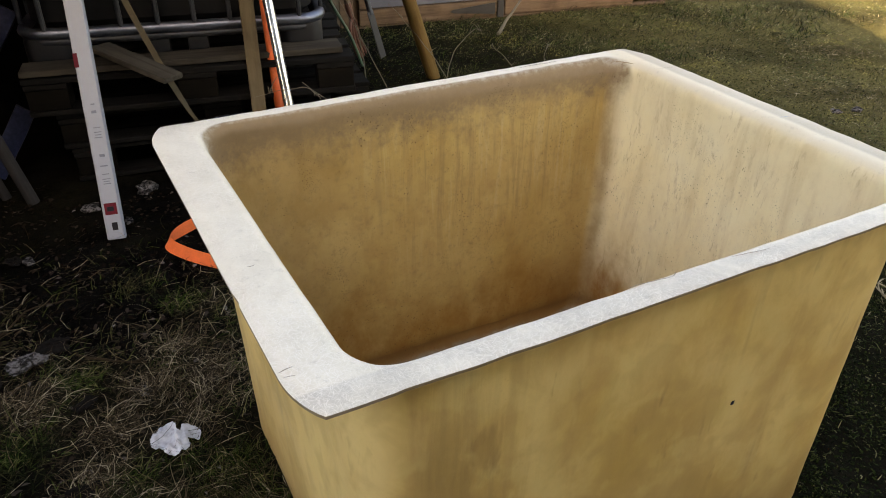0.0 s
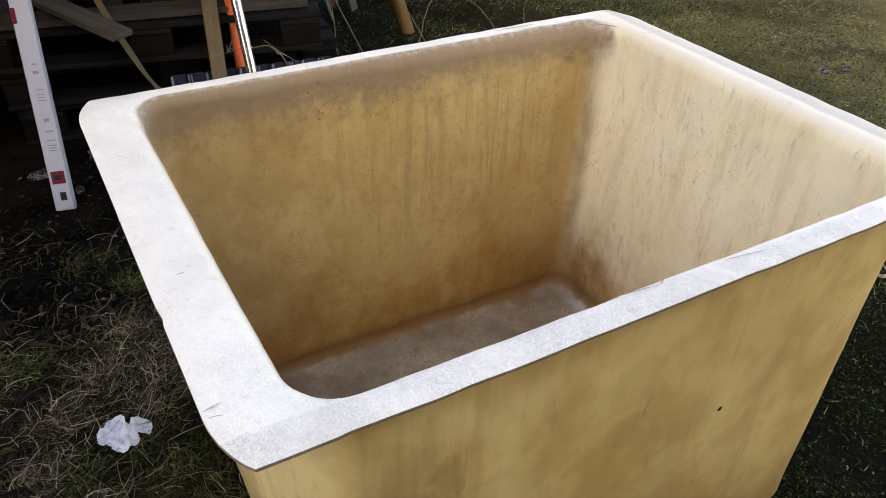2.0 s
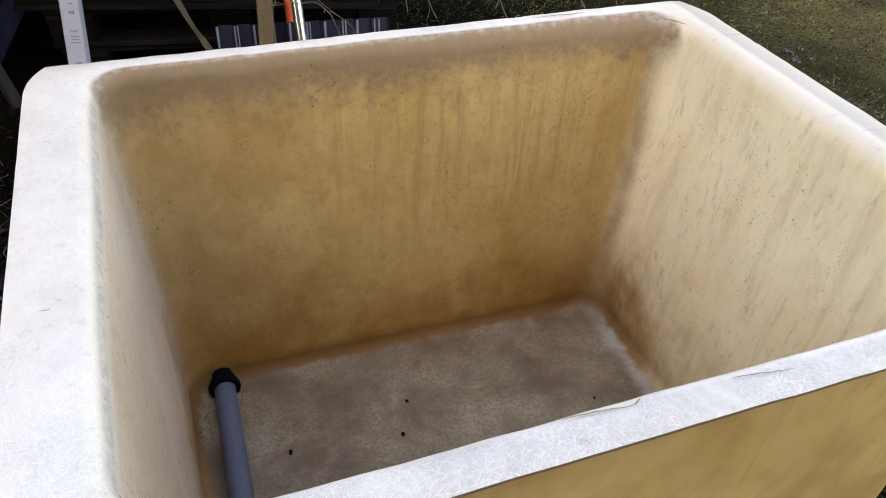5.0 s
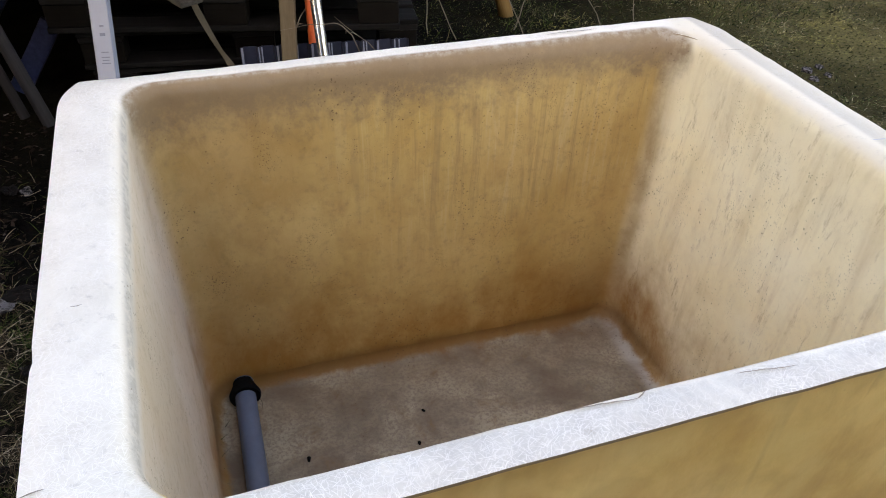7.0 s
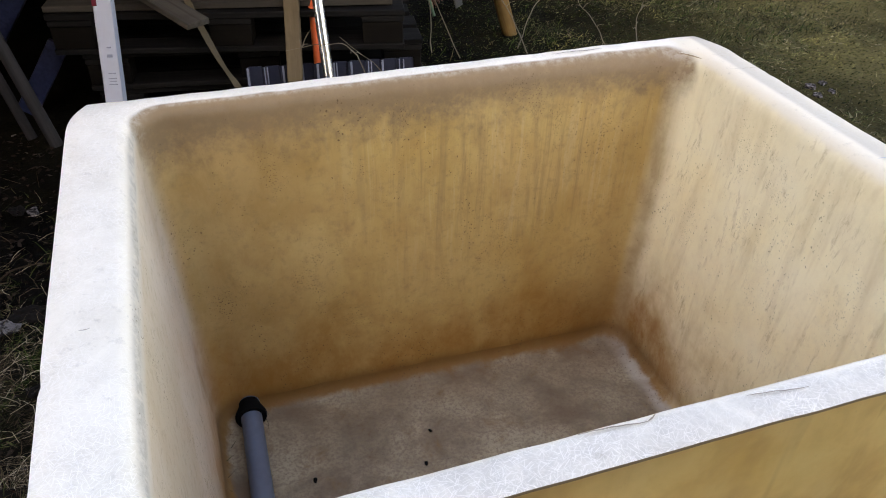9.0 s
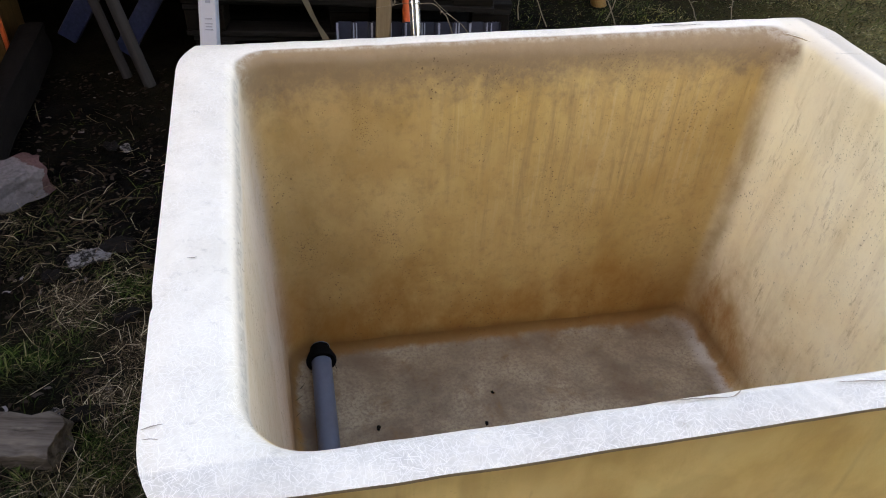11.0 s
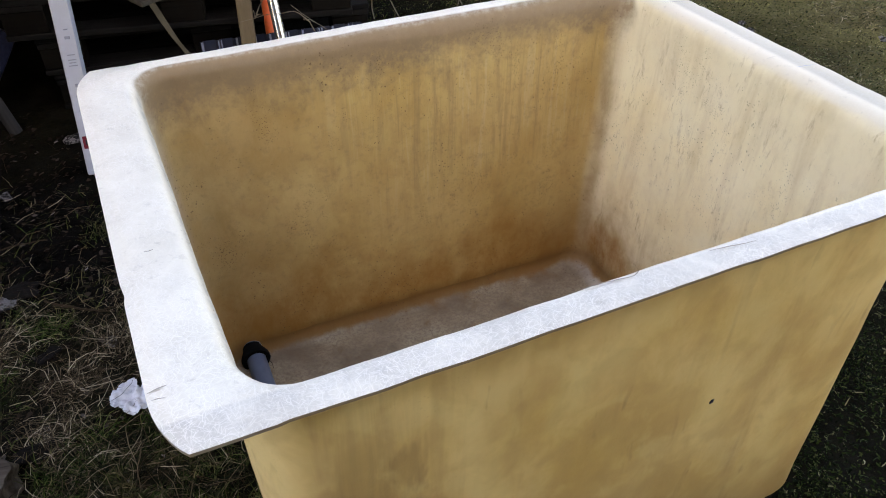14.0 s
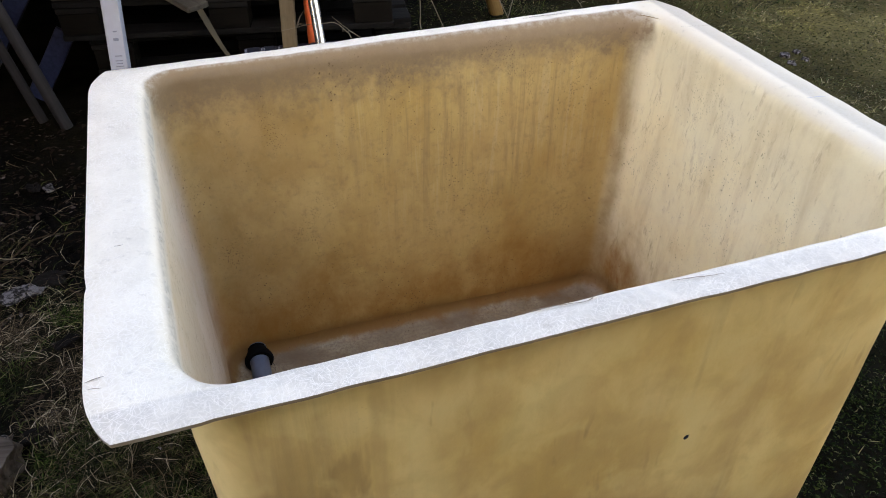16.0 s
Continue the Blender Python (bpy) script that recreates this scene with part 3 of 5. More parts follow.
M_SHEETPALE = plain("pale_sheet_stripe", (0.1360, 0.1600, 0.2080), 0.4, 0.1, 0.2, 12, 0.1)
M_BLUEFILM = plain("dark_blue_film", (0.016, 0.022, 0.050), 0.5, 0, 0.6, 18, 0.6, 0.1)
M_GREENHOSE = plain("green_hose", (0.0100, 0.0500, 0.0250), 0.45, 0, 0.25, 30)
M_TOOLHANDLE = plain("dark_tool_handle", (0.07, 0.045, 0.03), 0.5, 0, 0.4, 30)
M_CRACK = plain("brown_crack_dirt_and_shadow", (0.27, 0.21, 0.15), 0.9, 0, 0.4, 60, 0.3)
M_RUST = plain("rusty_tine_steel", (0.12, 0.05, 0.035), 0.7, 0.4, 0.4, 40, 0.4)
M_PLASTER = plain("grey_render", (0.22, 0.20, 0.18), 0.9, 0, 0.12, 6, 0.3)
M_CABINET = wood("brown_boarding", (0.1144, 0.0676, 0.0244), (0.0650, 0.0364, 0.0140), 0.7, "Z")


# ---- mesh helpers ----
def link_mesh(name, bm, mat, parent=None, label="", m=None, smooth=None):
    me = bpy.data.meshes.new(name)
    bm.normal_update()
    bm.to_mesh(me)
    bm.free()
    for mm in (mat if isinstance(mat, (list, tuple)) else [mat]):
        me.materials.append(mm)
    if smooth is not None:
        me.shade_smooth()
        if smooth < 180:
            me.set_sharp_from_angle(angle=radians(smooth))
    ob = new(name, me)
    if parent is not None:
        ob.parent = parent
    if m is not None:
        ob.matrix_basis = m
    if label:
        ob["label"] = label
    return ob


def part(name, bm, mat, parent, label="", m=None, smooth=40):
    return link_mesh(name, bm, mat, parent, label, m, smooth)


def empty(name, m=None):
    ob = new(name)
    if m is not None:
        ob.matrix_basis = m
    return ob


def box_bm(sx, sy, sz, bevel=0.003, at=(0, 0, 0), segs=1, cuts=0, rough=0.0):
    """A box of that size, centred at at, with worn edges; rough: uneven by so many metres."""
    bm = bmesh.new()
    bmesh.ops.create_cube(bm, size=1.0)
    for v in bm.verts:
        v.co = Vector((v.co.x * sx, v.co.y * sy, v.co.z * sz))
    if bevel:
        bmesh.ops.bevel(bm, geom=bm.edges[:], offset=bevel, segments=segs, affect="EDGES", profile=0.6)
    if cuts:
        bmesh.ops.subdivide_edges(bm, edges=[e for e in bm.edges if e.calc_length() > 0.04], cuts=cuts, use_grid_fill=True)
    for v in bm.verts:
        if rough:
            v.co += noise.noise_vector(v.co * 23 + Vector((sx * 91, sy * 53, sz * 17))) * rough
        v.co += Vector(at)
    return bm


def tube_bm(points, radius, sides=10, caps=True, flat=1.0):
    """A round bar along points; radius may be a list, one for each point."""
    bm = bmesh.new()
    pts = [Vector(p) for p in points]
    rad = radius if isinstance(radius, (list, tuple)) else [radius] * len(pts)
    rings, up = [], Vector((0.13, 0.31, 0.94))
    for i, p in enumerate(pts):
        d = (pts[min(i + 1, len(pts) - 1)] - pts[max(i - 1, 0)]).normalized()
        a = d.cross(up)
        if a.length < 0.05:
            a = d.cross(Vector((1, 0, 0)))
        a.normalize()
        b = d.cross(a).normalized()
        rings.append([bm.verts.new(p + (a * math.cos(k * math.tau / sides) + b * math.sin(k * math.tau / sides) * flat) * rad[i]) for k in range(sides)])
    for r0, r1 in zip(rings, rings[1:]):
        for k in range(sides):
            bm.faces.new((r0[k], r0[(k + 1) % sides], r1[(k + 1) % sides], r1[k]))
    if caps:
        bm.faces.new(rings[0][::-1])
        bm.faces.new(rings[-1])
    bmesh.ops.recalc_face_normals(bm, faces=bm.faces[:])
    return bm


def ribbon_bm(points, width, thick=0.002, side=(1, 0, 0)):
    """A flat strap along points, its width along side, or along one side for each point."""
    bm = bmesh.new()
    pts = [Vector(p) for p in points]
    rings = []
    for i, p in enumerate(pts):
        s = Vector(side[i] if isinstance(side[0], (tuple, list, Vector)) else side).normalized()
        d = (pts[min(i + 1, len(pts) - 1)] - pts[max(i - 1, 0)]).normalized()
        n = d.cross(s).normalized() * thick / 2
        s = n.cross(d).normalized() * width / 2
        rings.append([bm.verts.new(p + q) for q in (s + n, -s + n, -s - n, s - n)])
    for r0, r1 in zip(rings, rings[1:]):
        for k in range(4):
            bm.faces.new((r0[k], r0[(k + 1) % 4], r1[(k + 1) % 4], r1[k]))
    bm.faces.new(rings[0][::-1])
    bm.faces.new(rings[-1])
    bmesh.ops.recalc_face_normals(bm, faces=bm.faces[:])
    return bm


def smooth_path(points, n=8):
    """Catmull-Rom through the points."""
    p = [Vector(q) for q in points]
    p = [p[0] * 2 - p[1], *p, p[-1] * 2 - p[-2]]
    out = []
    for i in range(1, len(p) - 2):
        for k in range(n):
            t = k / n
            a, b, c, d = p[i - 1:i + 3]
            out.append(0.5 * (2 * b + (c - a) * t + (2 * a - 5 * b + 4 * c - d) * t * t + (3 * b - 3 * c + d - a) * t ** 3))
    return [*out, p[-2]]


def lump_bm(sx, sy, sz, seed, rough=0.25, subdiv=3, flat_bottom=True, chop=0.0):
    """A stone or clod: a sphere pushed about by noise, its sides cut flat by chop."""
    bm = bmesh.new()
    bmesh.ops.create_icosphere(bm, subdivisions=subdiv, radius=1.0)
    o = Vector((seed * 7.3, seed * 3.1, seed * 5.7))
    for v in bm.verts:
        d = v.co.copy()
        if chop:
            d = Vector([math.copysign(min(abs(c), chop), c) for c in d])
        d *= 1 + rough * noise.noise(v.co * 1.3 + o) + rough * 0.4 * noise.noise(v.co * 4 + o)
        v.co = Vector((d.x * sx, d.y * sy, d.z * sz))
        if flat_bottom and v.co.z < -0.6 * sz:
            v.co.z = -0.6 * sz
    return bm


def ground_z(x, y):
    return 0.012 * noise.noise(Vector((x * 1.7, y * 1.7, 0.3))) + 0.006 * noise.noise(Vector((x * 6, y * 6, 2.3)))


# ---- ground ----
def build_ground():
    """One sheet, fine near the tub and coarse to the horizon."""
    def axis(lo, hi, step):
        a = [lo + step * i for i in range(int(round((hi - lo) / step)) + 1)]
        far, s, e = [], step, a[-1]
        while e < 900:
            s *= 1.45
            e += s
            far.append(e)
        neg, s, e = [], step, a[0]
        while e > -900:
            s *= 1.45
            e -= s
            neg.append(e)
        return neg[::-1] + a + far
    xs, ys = axis(-2.4, 6.0, 0.06), axis(-1.6, 5.2, 0.06)
    verts = [(x, y, ground_z(x, y) if abs(x) < 12 and abs(y) < 12 else 0.0) for y in ys for x in xs]
    nx = len(xs)
    faces = [(j * nx + i, j * nx + i + 1, (j + 1) * nx + i + 1, (j + 1) * nx + i) for j in range(len(ys) - 1) for i in range(nx - 1)]
    me = bpy.data.meshes.new("ground")
    me.from_pydata(verts, [], faces)
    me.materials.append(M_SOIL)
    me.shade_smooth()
    tagged(new("ground", me), "damp soil, shade in its dark colour, with moss, trodden grass and dead stems", "ground", kind="structure")


build_ground()


# ---- unseen wall added to the south to shade the yard; lean-to added over the tank ----
def build_walls():
    # out of view; length and height set so it blocks the sun here
    w = link_mesh("shade_wall_south", box_bm(8.1, 0.3, 4.7, 0.01), M_PLASTER, m=pose(-2.30, -3.4, 2.35))
    tagged(w, "plain pale rendered wall, added unseen to shade the yard", "wall", kind="structure")
    w = link_mesh("wall_north", box_bm(2.9, 0.08, 2.1, 0.004), M_DARKWOOD, m=pose(-0.75, 3.40, 1.05, 0, 0, -6))
    tagged(w, "board wall at the back of the lean-to, coloured black for shade", "wall", kind="structure")
    # west wall and roof are unseen, added and sized to keep sky light out
    w = link_mesh("wall_west", box_bm(0.08, 2.7, 2.1, 0.004), M_DARKWOOD, m=pose(-2.05, 2.15, 1.05))
    tagged(w, "shade-black board wall, added unseen to close the lean-to", "wall", kind="structure")
    w = link_mesh("ceiling", box_bm(3.1, 2.95, 0.06, 0.004), M_DARKWOOD, m=pose(-0.75, 2.22, 1.98, 3, 0, -6))
    tagged(w, "dark board roof, added unseen to shade the lean-to", "roof", kind="structure")


build_walls()

# ---- the tub ----
RIM = 0.763


def rect_loop(x0, x1, y0, y1, r, z, side=60, arc=18, clip=None):
    """Points round a rectangle with rounded corners, counter-clockwise."""
    pts = []
    cs = ((x1 - r, y0 + r, -90), (x1 - r, y1 - r, 0), (x0 + r, y1 - r, 90), (x0 + r, y0 + r, 180))
    for k, (cx, cy, a0) in enumerate(cs):
        for i in range(arc + 1):
            a = radians(a0 + 90 * i / arc)
            pts.append(Vector((cx + r * math.cos(a), cy + r * math.sin(a), z)))
        nx_, ny_, na = cs[(k + 1) % 4]
        a, b = pts[-1], Vector((nx_ + r * math.cos(radians(na)), ny_ + r * math.sin(radians(na)), z))
        pts += [a.lerp(b, i / side) for i in range(1, side)]
    if clip:
        for p in pts:
            p.y = max(clip[0], min(clip[1], p.y))
    return pts


def build_tub():
    tub = empty("fibreglass_tub")
    tagged(tub, "weathered ochre fibreglass tub, empty, stained brown, standing on grass", "tub")
    W0 = (-0.488, 0.488, -0.362, 0.398)      # inside at the floor
    W1 = (-0.510, 0.517, -0.376, 0.404)      # inside below the lip
    LIP = (-0.532, 0.545, -0.396, 0.427)     # where the lip begins to roll in
    T = 0.010
    loops = []

    O0, O1 = (-0.488, 0.515, -0.388, 0.412), (-0.514, 0.519, -0.398, 0.414)

    def wall(f, grow, r, z):
        e = [a + (b - a) * f for a, b in zip(*((O0, O1) if grow > 0 or z < 0.01 else (W0, W1)))]
        return rect_loop(e[0] - grow, e[1] + grow, e[2] - grow, e[3] + grow, r, z)
    loops.append(wall(0, T - 0.030, 0.05, -0.004))
    loops.append(wall(0, T - 0.006, 0.09, 0.002))
    loops.append(wall(0.02, T, 0.095, 0.022))
    for i in range(1, 13):
        f = i / 12
        loops.append(wall(f, T, 0.102 + 0.012 * f, 0.022 + (0.735 - 0.022) * f))
    def flange(inset, z):
        """The outer edge of the rim: rounded corners trimmed off straight along the north and south sides."""
        return rect_loop(-0.602 + inset, 0.600 - inset, -0.494, 0.515, 0.145, z, clip=(-0.4305 + inset, 0.4535 - inset))
    loops.append(wall(1, T + 0.003, 0.10, RIM - 0.0068))
    loops.append(flange(0.005, RIM - 0.0070))
    loops.append(flange(0.0, RIM - 0.0056))
    loops.append(flange(0.0, RIM - 0.0012))
    loops.append(flange(0.002, RIM))
    loops.append(rect_loop(-0.572, 0.578, -0.410, 0.442, 0.09, RIM + 0.001))
    loops.append(rect_loop(*LIP, 0.07, RIM))
    for k in range(1, 7):                    # the rolled lip
        a = radians(90 * k / 6)
        q, dz = 1 - math.sin(a), 1 - math.cos(a)
        e = [b + (c - b) * q for b, c in zip(W1, LIP)]
        loops.append(rect_loop(*e, 0.068, RIM - 0.034 * dz))
    for i in range(1, 15):
        f = 1 - i / 14
        loops.append(wall(f, 0, 0.062 + 0.006 * f, 0.062 + (0.727 - 0.062) * f))
    for k in range(1, 6):                    # the rounding into the floor
        a = radians(90 * k / 5)
        loops.append(wall(0, -0.032 * (1 - math.cos(a)), 0.07, 0.062 - 0.032 * math.sin(a)))
    for s in (0.10, 0.2, 0.3):
        loops.append(wall(0, -s, 0.05 if s > 0.25 else 0.06, 0.030))
    bm = bmesh.new()
    rings = []
    for lp in loops:
        ring = []
        for p in lp:
            w = 0.0028 * noise.noise(Vector((p.x * 3.1, p.y * 3.1, p.z * 2.3 + 5)))
            w2 = 0.0012 * noise.noise(Vector((p.x * 24, p.y * 24, p.z * 24)))
            up = p.z > RIM - 0.02
            w *= 0.45 if up else 1.0
            bow = 0.010 * (1 - (p.x / 0.6) ** 2) * min(1, p.z / 0.7) if abs(p.y) > 0.36 else 0
            if p.z > RIM - 0.02:
                if p.x < -0.58:          # chipped places on the edge
                    p.x += 0.0024 * math.exp(-((p.y + 0.178) / 0.010) ** 2)
                if p.y < -0.41:
                    p.y += 0.0016 * math.exp(-((p.x + 0.478) / 0.008) ** 2)
                if p.x > 0.59:
                    p.x -= 0.003 * math.exp(-((p.y - 0.252) / 0.006) ** 2)
            if p.x > 0.553 and p.z > RIM - 0.02:
                p.z -= 0.06 * (p.x - 0.553)
            if p.x < -0.3:               # the sides run a little askew
                p.x += 0.011 * max(0.0, min(1.0, (0.38 - p.y) / 0.75))
            if p.y < 0:
                p.y -= 0.006 * (p.x + 0.22) * min(1.0, -p.y / 0.36)
            elif p.z < RIM - 0.002:
                p.y -= 0.022 * p.x * min(1.0, (RIM - p.z) / 0.035) * min(1.0, p.y / 0.36)
            ring.append(bm.verts.new(p + Vector((w + (0 if up else w2), w + (0.25 * w2 if up else w2 * 1.5) - (math.copysign(bow, p.y) * -0.3), (w * 0.8 + w2) if up else w2))))
        rings.append(ring)
    n = len(rings[0])
    for r0, r1 in zip(rings, rings[1:]):
        for k in range(n):
            bm.faces.new((r0[k], r0[(k + 1) % n], r1[(k + 1) % n], r1[k]))
    bm.faces.new(rings[0][::-1])
    bm.faces.new(rings[-1])
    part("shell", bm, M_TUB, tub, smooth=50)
    # cracks and scratches on the rim; the first line draws a crease shadow
    marks = (((0.245, 0.4375), (0.30, 0.4385), (0.352, 0.4365), 0.0026, M_CRACK), ((0.530, 0.287), (0.565, 0.281), (0.602, 0.278), 0.0010, M_CRACK),
             ((0.545, -0.062), (0.565, -0.064), (0.590, -0.066), 0.0016, M_WHITE), ((-0.122, -0.3935), (-0.088, -0.3955), (-0.050, -0.3985), 0.0020, M_CRACK), ((-0.050, -0.3985), (-0.046, -0.3975), (-0.040, -0.3945), 0.0016, M_CRACK),
             ((0.060, -0.4000), (0.090, -0.4045), (0.125, -0.4090), 0.0018, M_CRACK),
             ((-0.560, -0.110), (-0.555, -0.111), (-0.549, -0.110), 0.0016, M_CRACK),
             ((-0.588, -0.341), (-0.580, -0.339), (-0.569, -0.338), 0.0018, M_CRACK), ((-0.586, -0.351), (-0.579, -0.352), (-0.573, -0.354), 0.0014, M_CRACK))
    for a, b, c, wd, mat in marks:
        def top(p):
            return (p[0], p[1], RIM + 0.0022 - (0.06 * (p[0] - 0.553) if p[0] > 0.553 else 0))
        pts = [q + noise.noise_vector(q * 70) * Vector((0.002, 0.002, 0)) for q in smooth_path([top(a), top(b), top(c)], 8)]
        bm = tube_bm(pts, [wd * (0.15 + 0.40 * math.sin(math.pi * (i + 0.5) / len(pts))) for i in range(len(pts))], 6, True, 0.35)
        part("scratch" if mat is M_WHITE else "crack", bm, mat, tub, "pale scratch" if mat is M_WHITE else "brown line on the rim, for cracks and a crease shadow")
    # a lump of tar on the outside of the south wall
    bm = bmesh.new()
    bmesh.ops.create_icosphere(bm, subdivisions=2, radius=1.0)
    for v in bm.verts:
        v.co = v.co * (1 + 0.35 * noise.noise(v.co * 1.7)) * 0.0035
        v.co.y *= 0.5
        v.co.z *= 1.5
    part("tar_speck", bm, M_INK, tub, "small black lump stuck to the wall", pose(0.145, -0.4085, 0.452, 0, 35, 0))
    # seal and pipe along the floor, out through the north wall
    bm = bmesh.new()
    ys = ((0.405, 0.020), (0.372, 0.0335), (0.366, 0.0335), (0.362, 0.0315), (0.363, 0.0228), (0.405, 0.0228))
    ring = [[bm.verts.new((r * math.cos(a * math.tau / 28), y, r * math.sin(a * math.tau / 28))) for a in range(28)] for y, r in ys]
    for r0, r1 in zip(ring, ring[1:]):
        for k in range(28):
            bm.faces.new((r0[k], r0[(k + 1) % 28], r1[(k + 1) % 28], r1[k]))
    bmesh.ops.recalc_face_normals(bm, faces=bm.faces[:])
    part("rubber_seal", bm, M_RUBBER, tub, "black rubber ring round the drain pipe", pose(-0.416, 0.0, 0.049), 40)
    bm = tube_bm([(-0.415, 0.42, 0.049), (-0.420, 0.15, 0.050), (-0.426, -0.20, 0.050)], 0.0222, 24)
    part("drain_pipe", bm, M_PIPE, tub, "grey plastic drain pipe", smooth=40)
    return tub


build_tub()


# ---- pallets and tank ----
YAW = -12.8


def build_pallet():
    p = empty("wooden_pallet")
    tagged(p, "weathered wooden pallet, stacked under the caged tank", "pallet", "pallets under the tank")
    L, Wd = 1.18, 0.95
    for j in range(7):
        y = -Wd / 2 + 0.055 + j * (Wd - 0.11) / 6
        wdt = 0.12 if j in (0, 3, 6) else 0.095
        part("deck_board", box_bm(L + 0.012 * math.sin(j * 2.3), wdt, 0.021, 0.003, cuts=2, rough=0.003), M_WOODGREY, p, m=pose(0.004 * math.sin(j * 5), y, 0.1335))
    for i in range(3):
        x = (i - 1) * (L / 2 - 0.075)
        part("cross_board", box_bm(0.145, Wd, 0.021, 0.003, cuts=1, rough=0.002), M_WOODGREY, p, m=pose(x, 0, 0.1115))
        for j in range(3):
            part("block", box_bm(0.14, 0.10, 0.078, 0.004, rough=0.002), M_WOODBLOCK, p, m=pose(x, (j - 1) * (Wd / 2 - 0.055), 0.0615))
    for j in range(3):
        part("bottom_board", box_bm(L, 0.10, 0.021, 0.003, cuts=2, rough=0.003), M_WOODGREY, p, m=pose(0, (j - 1) * (Wd / 2 - 0.055), 0.0115))
    return p


PC = Vector((-0.162, 2.249))
pal = build_pallet()
pal.matrix_basis = pose(PC.x + 0.07, PC.y + 0.09, 0.006, 0, 0, YAW + 5.0)
copy_thing(pal, pose(PC.x + 0.055, PC.y + 0.06, 0.152, 0, 0, YAW + 4.0))
copy_thing(pal, pose(PC.x, PC.y, 0.298, 0, 0, YAW))
DECK = 0.443
ROT = pose(0, 0, 0, 0, 0, YAW)


def on_stack(x, y, z=0.0):
    """A point beside the stack: x along its front from the middle, y back from its front edge, z over the deck."""
    v = ROT @ Vector((x, y - 0.475, 0))
    return Vector((PC.x + v.x, PC.y + v.y, DECK + z))


def build_tank():
    c = on_stack(-0.045, 0.12 + 0.5)
    t = empty("caged_water_tank", pose(c.x, c.y, DECK, 0, 0, YAW))
    tagged(t, "black plastic water tank in a galvanised tube cage, standing on pallets", "tank")
    W, D = 1.10, 1.0
    lp = rect_loop(-W / 2 + 0.04, W / 2 - 0.04, -D / 2 + 0.04, D / 2 - 0.04, 0.09, 0, 4, 6)
    bm = bmesh.new()
    rows = [[bm.verts.new((p.x * s, p.y * s, z)) for p in lp] for z, s in ((0.125, 0.95), (0.15, 1.0), (1.05, 1.0), (1.09, 0.95))]
    for r0, r1 in zip(rows, rows[1:]):
        for k in range(len(lp)):
            bm.faces.new((r0[k], r0[(k + 1) % len(lp)], r1[(k + 1) % len(lp)], r1[k]))
    bm.faces.new(rows[0][::-1])
    bm.faces.new(rows[-1])
    part("tank_body", bm, M_TANK, t)
    def ring(inset, r, z, flat=1.0, sides=10):
        pts = rect_loop(-W / 2 + inset, W / 2 - inset, -D / 2 + inset, D / 2 - inset, 0.09, z, 4, 6)
        return tube_bm([*pts, pts[0], pts[1]], r, sides, True, flat)
    part("base_rail", ring(0.012, 0.021, 0.116), M_STEEL, t, "galvanised base rail")
    part("base_tray", ring(0.02, 0.016, 0.086), M_DARKSTEEL, t)
    for z in (0.42, 0.72, 1.02):
        part("hoop_tube", ring(0.0, 0.009, z, 1, 8), M_DARKSTEEL, t)
    for i in range(8):
        x = -W / 2 + 0.10 + i * (W - 0.20) / 7
        for y in (-D / 2 + 0.006, D / 2 - 0.006):
            part("upright_tube", tube_bm([(x, y, 0.13), (x, y, 1.08)], 0.0095, 8), M_DARKSTEEL, t)
    for i in range(6):
        y = -D / 2 + 0.11 + i * (D - 0.22) / 5
        for x in (-W / 2 + 0.006, W / 2 - 0.006):
            part("upright_tube", tube_bm([(x, y, 0.13), (x, y, 1.08)], 0.0095, 8), M_DARKSTEEL, t)
    for sx in (-1, 1):
        for sy in (-1, 1):
            lpp = rect_loop(-0.085, 0.085, -0.085, 0.085, 0.05, 0, 2, 6)
            bm = bmesh.new()
            rws = [[bm.verts.new((p.x * s, p.y * s, z)) for p in lpp] for z, s in ((0.0, 0.9), (0.008, 1.0), (0.085, 1.0), (0.10, 0.94))]
            for r0, r1 in zip(rws, rws[1:]):
                for k in range(len(lpp)):
                    bm.faces.new((r0[k], r0[(k + 1) % len(lpp)], r1[(k + 1) % len(lpp)], r1[k]))
            bm.faces.new(rws[0][::-1])
            bm.faces.new(rws[-1])
            part("corner_foot", bm, M_FOOT, t, m=pose(sx * (W / 2 - 0.095), sy * (D / 2 - 0.095), 0))
    for x in (-0.075, 0.065):
        for y in (-D / 2 + 0.05, D / 2 - 0.05):
            part("middle_foot", box_bm(0.075, 0.07, 0.078, 0.012, (0, 0, 0.039), 2), M_FOOT, t, m=pose(x, y, 0))
    return t


build_tank()


# ---- boards, poles and straps about the stack ----
def leaning(a, b, extra=(0, 0, 0)):
    """The pose of a bar whose own z runs from a to b."""
    a, b = Vector(a), Vector(b)
    q = (b - a).to_track_quat("Z", "Y").to_matrix().to_4x4()
    return Matrix.Translation(a) @ q @ pose(0, 0, 0, *extra)


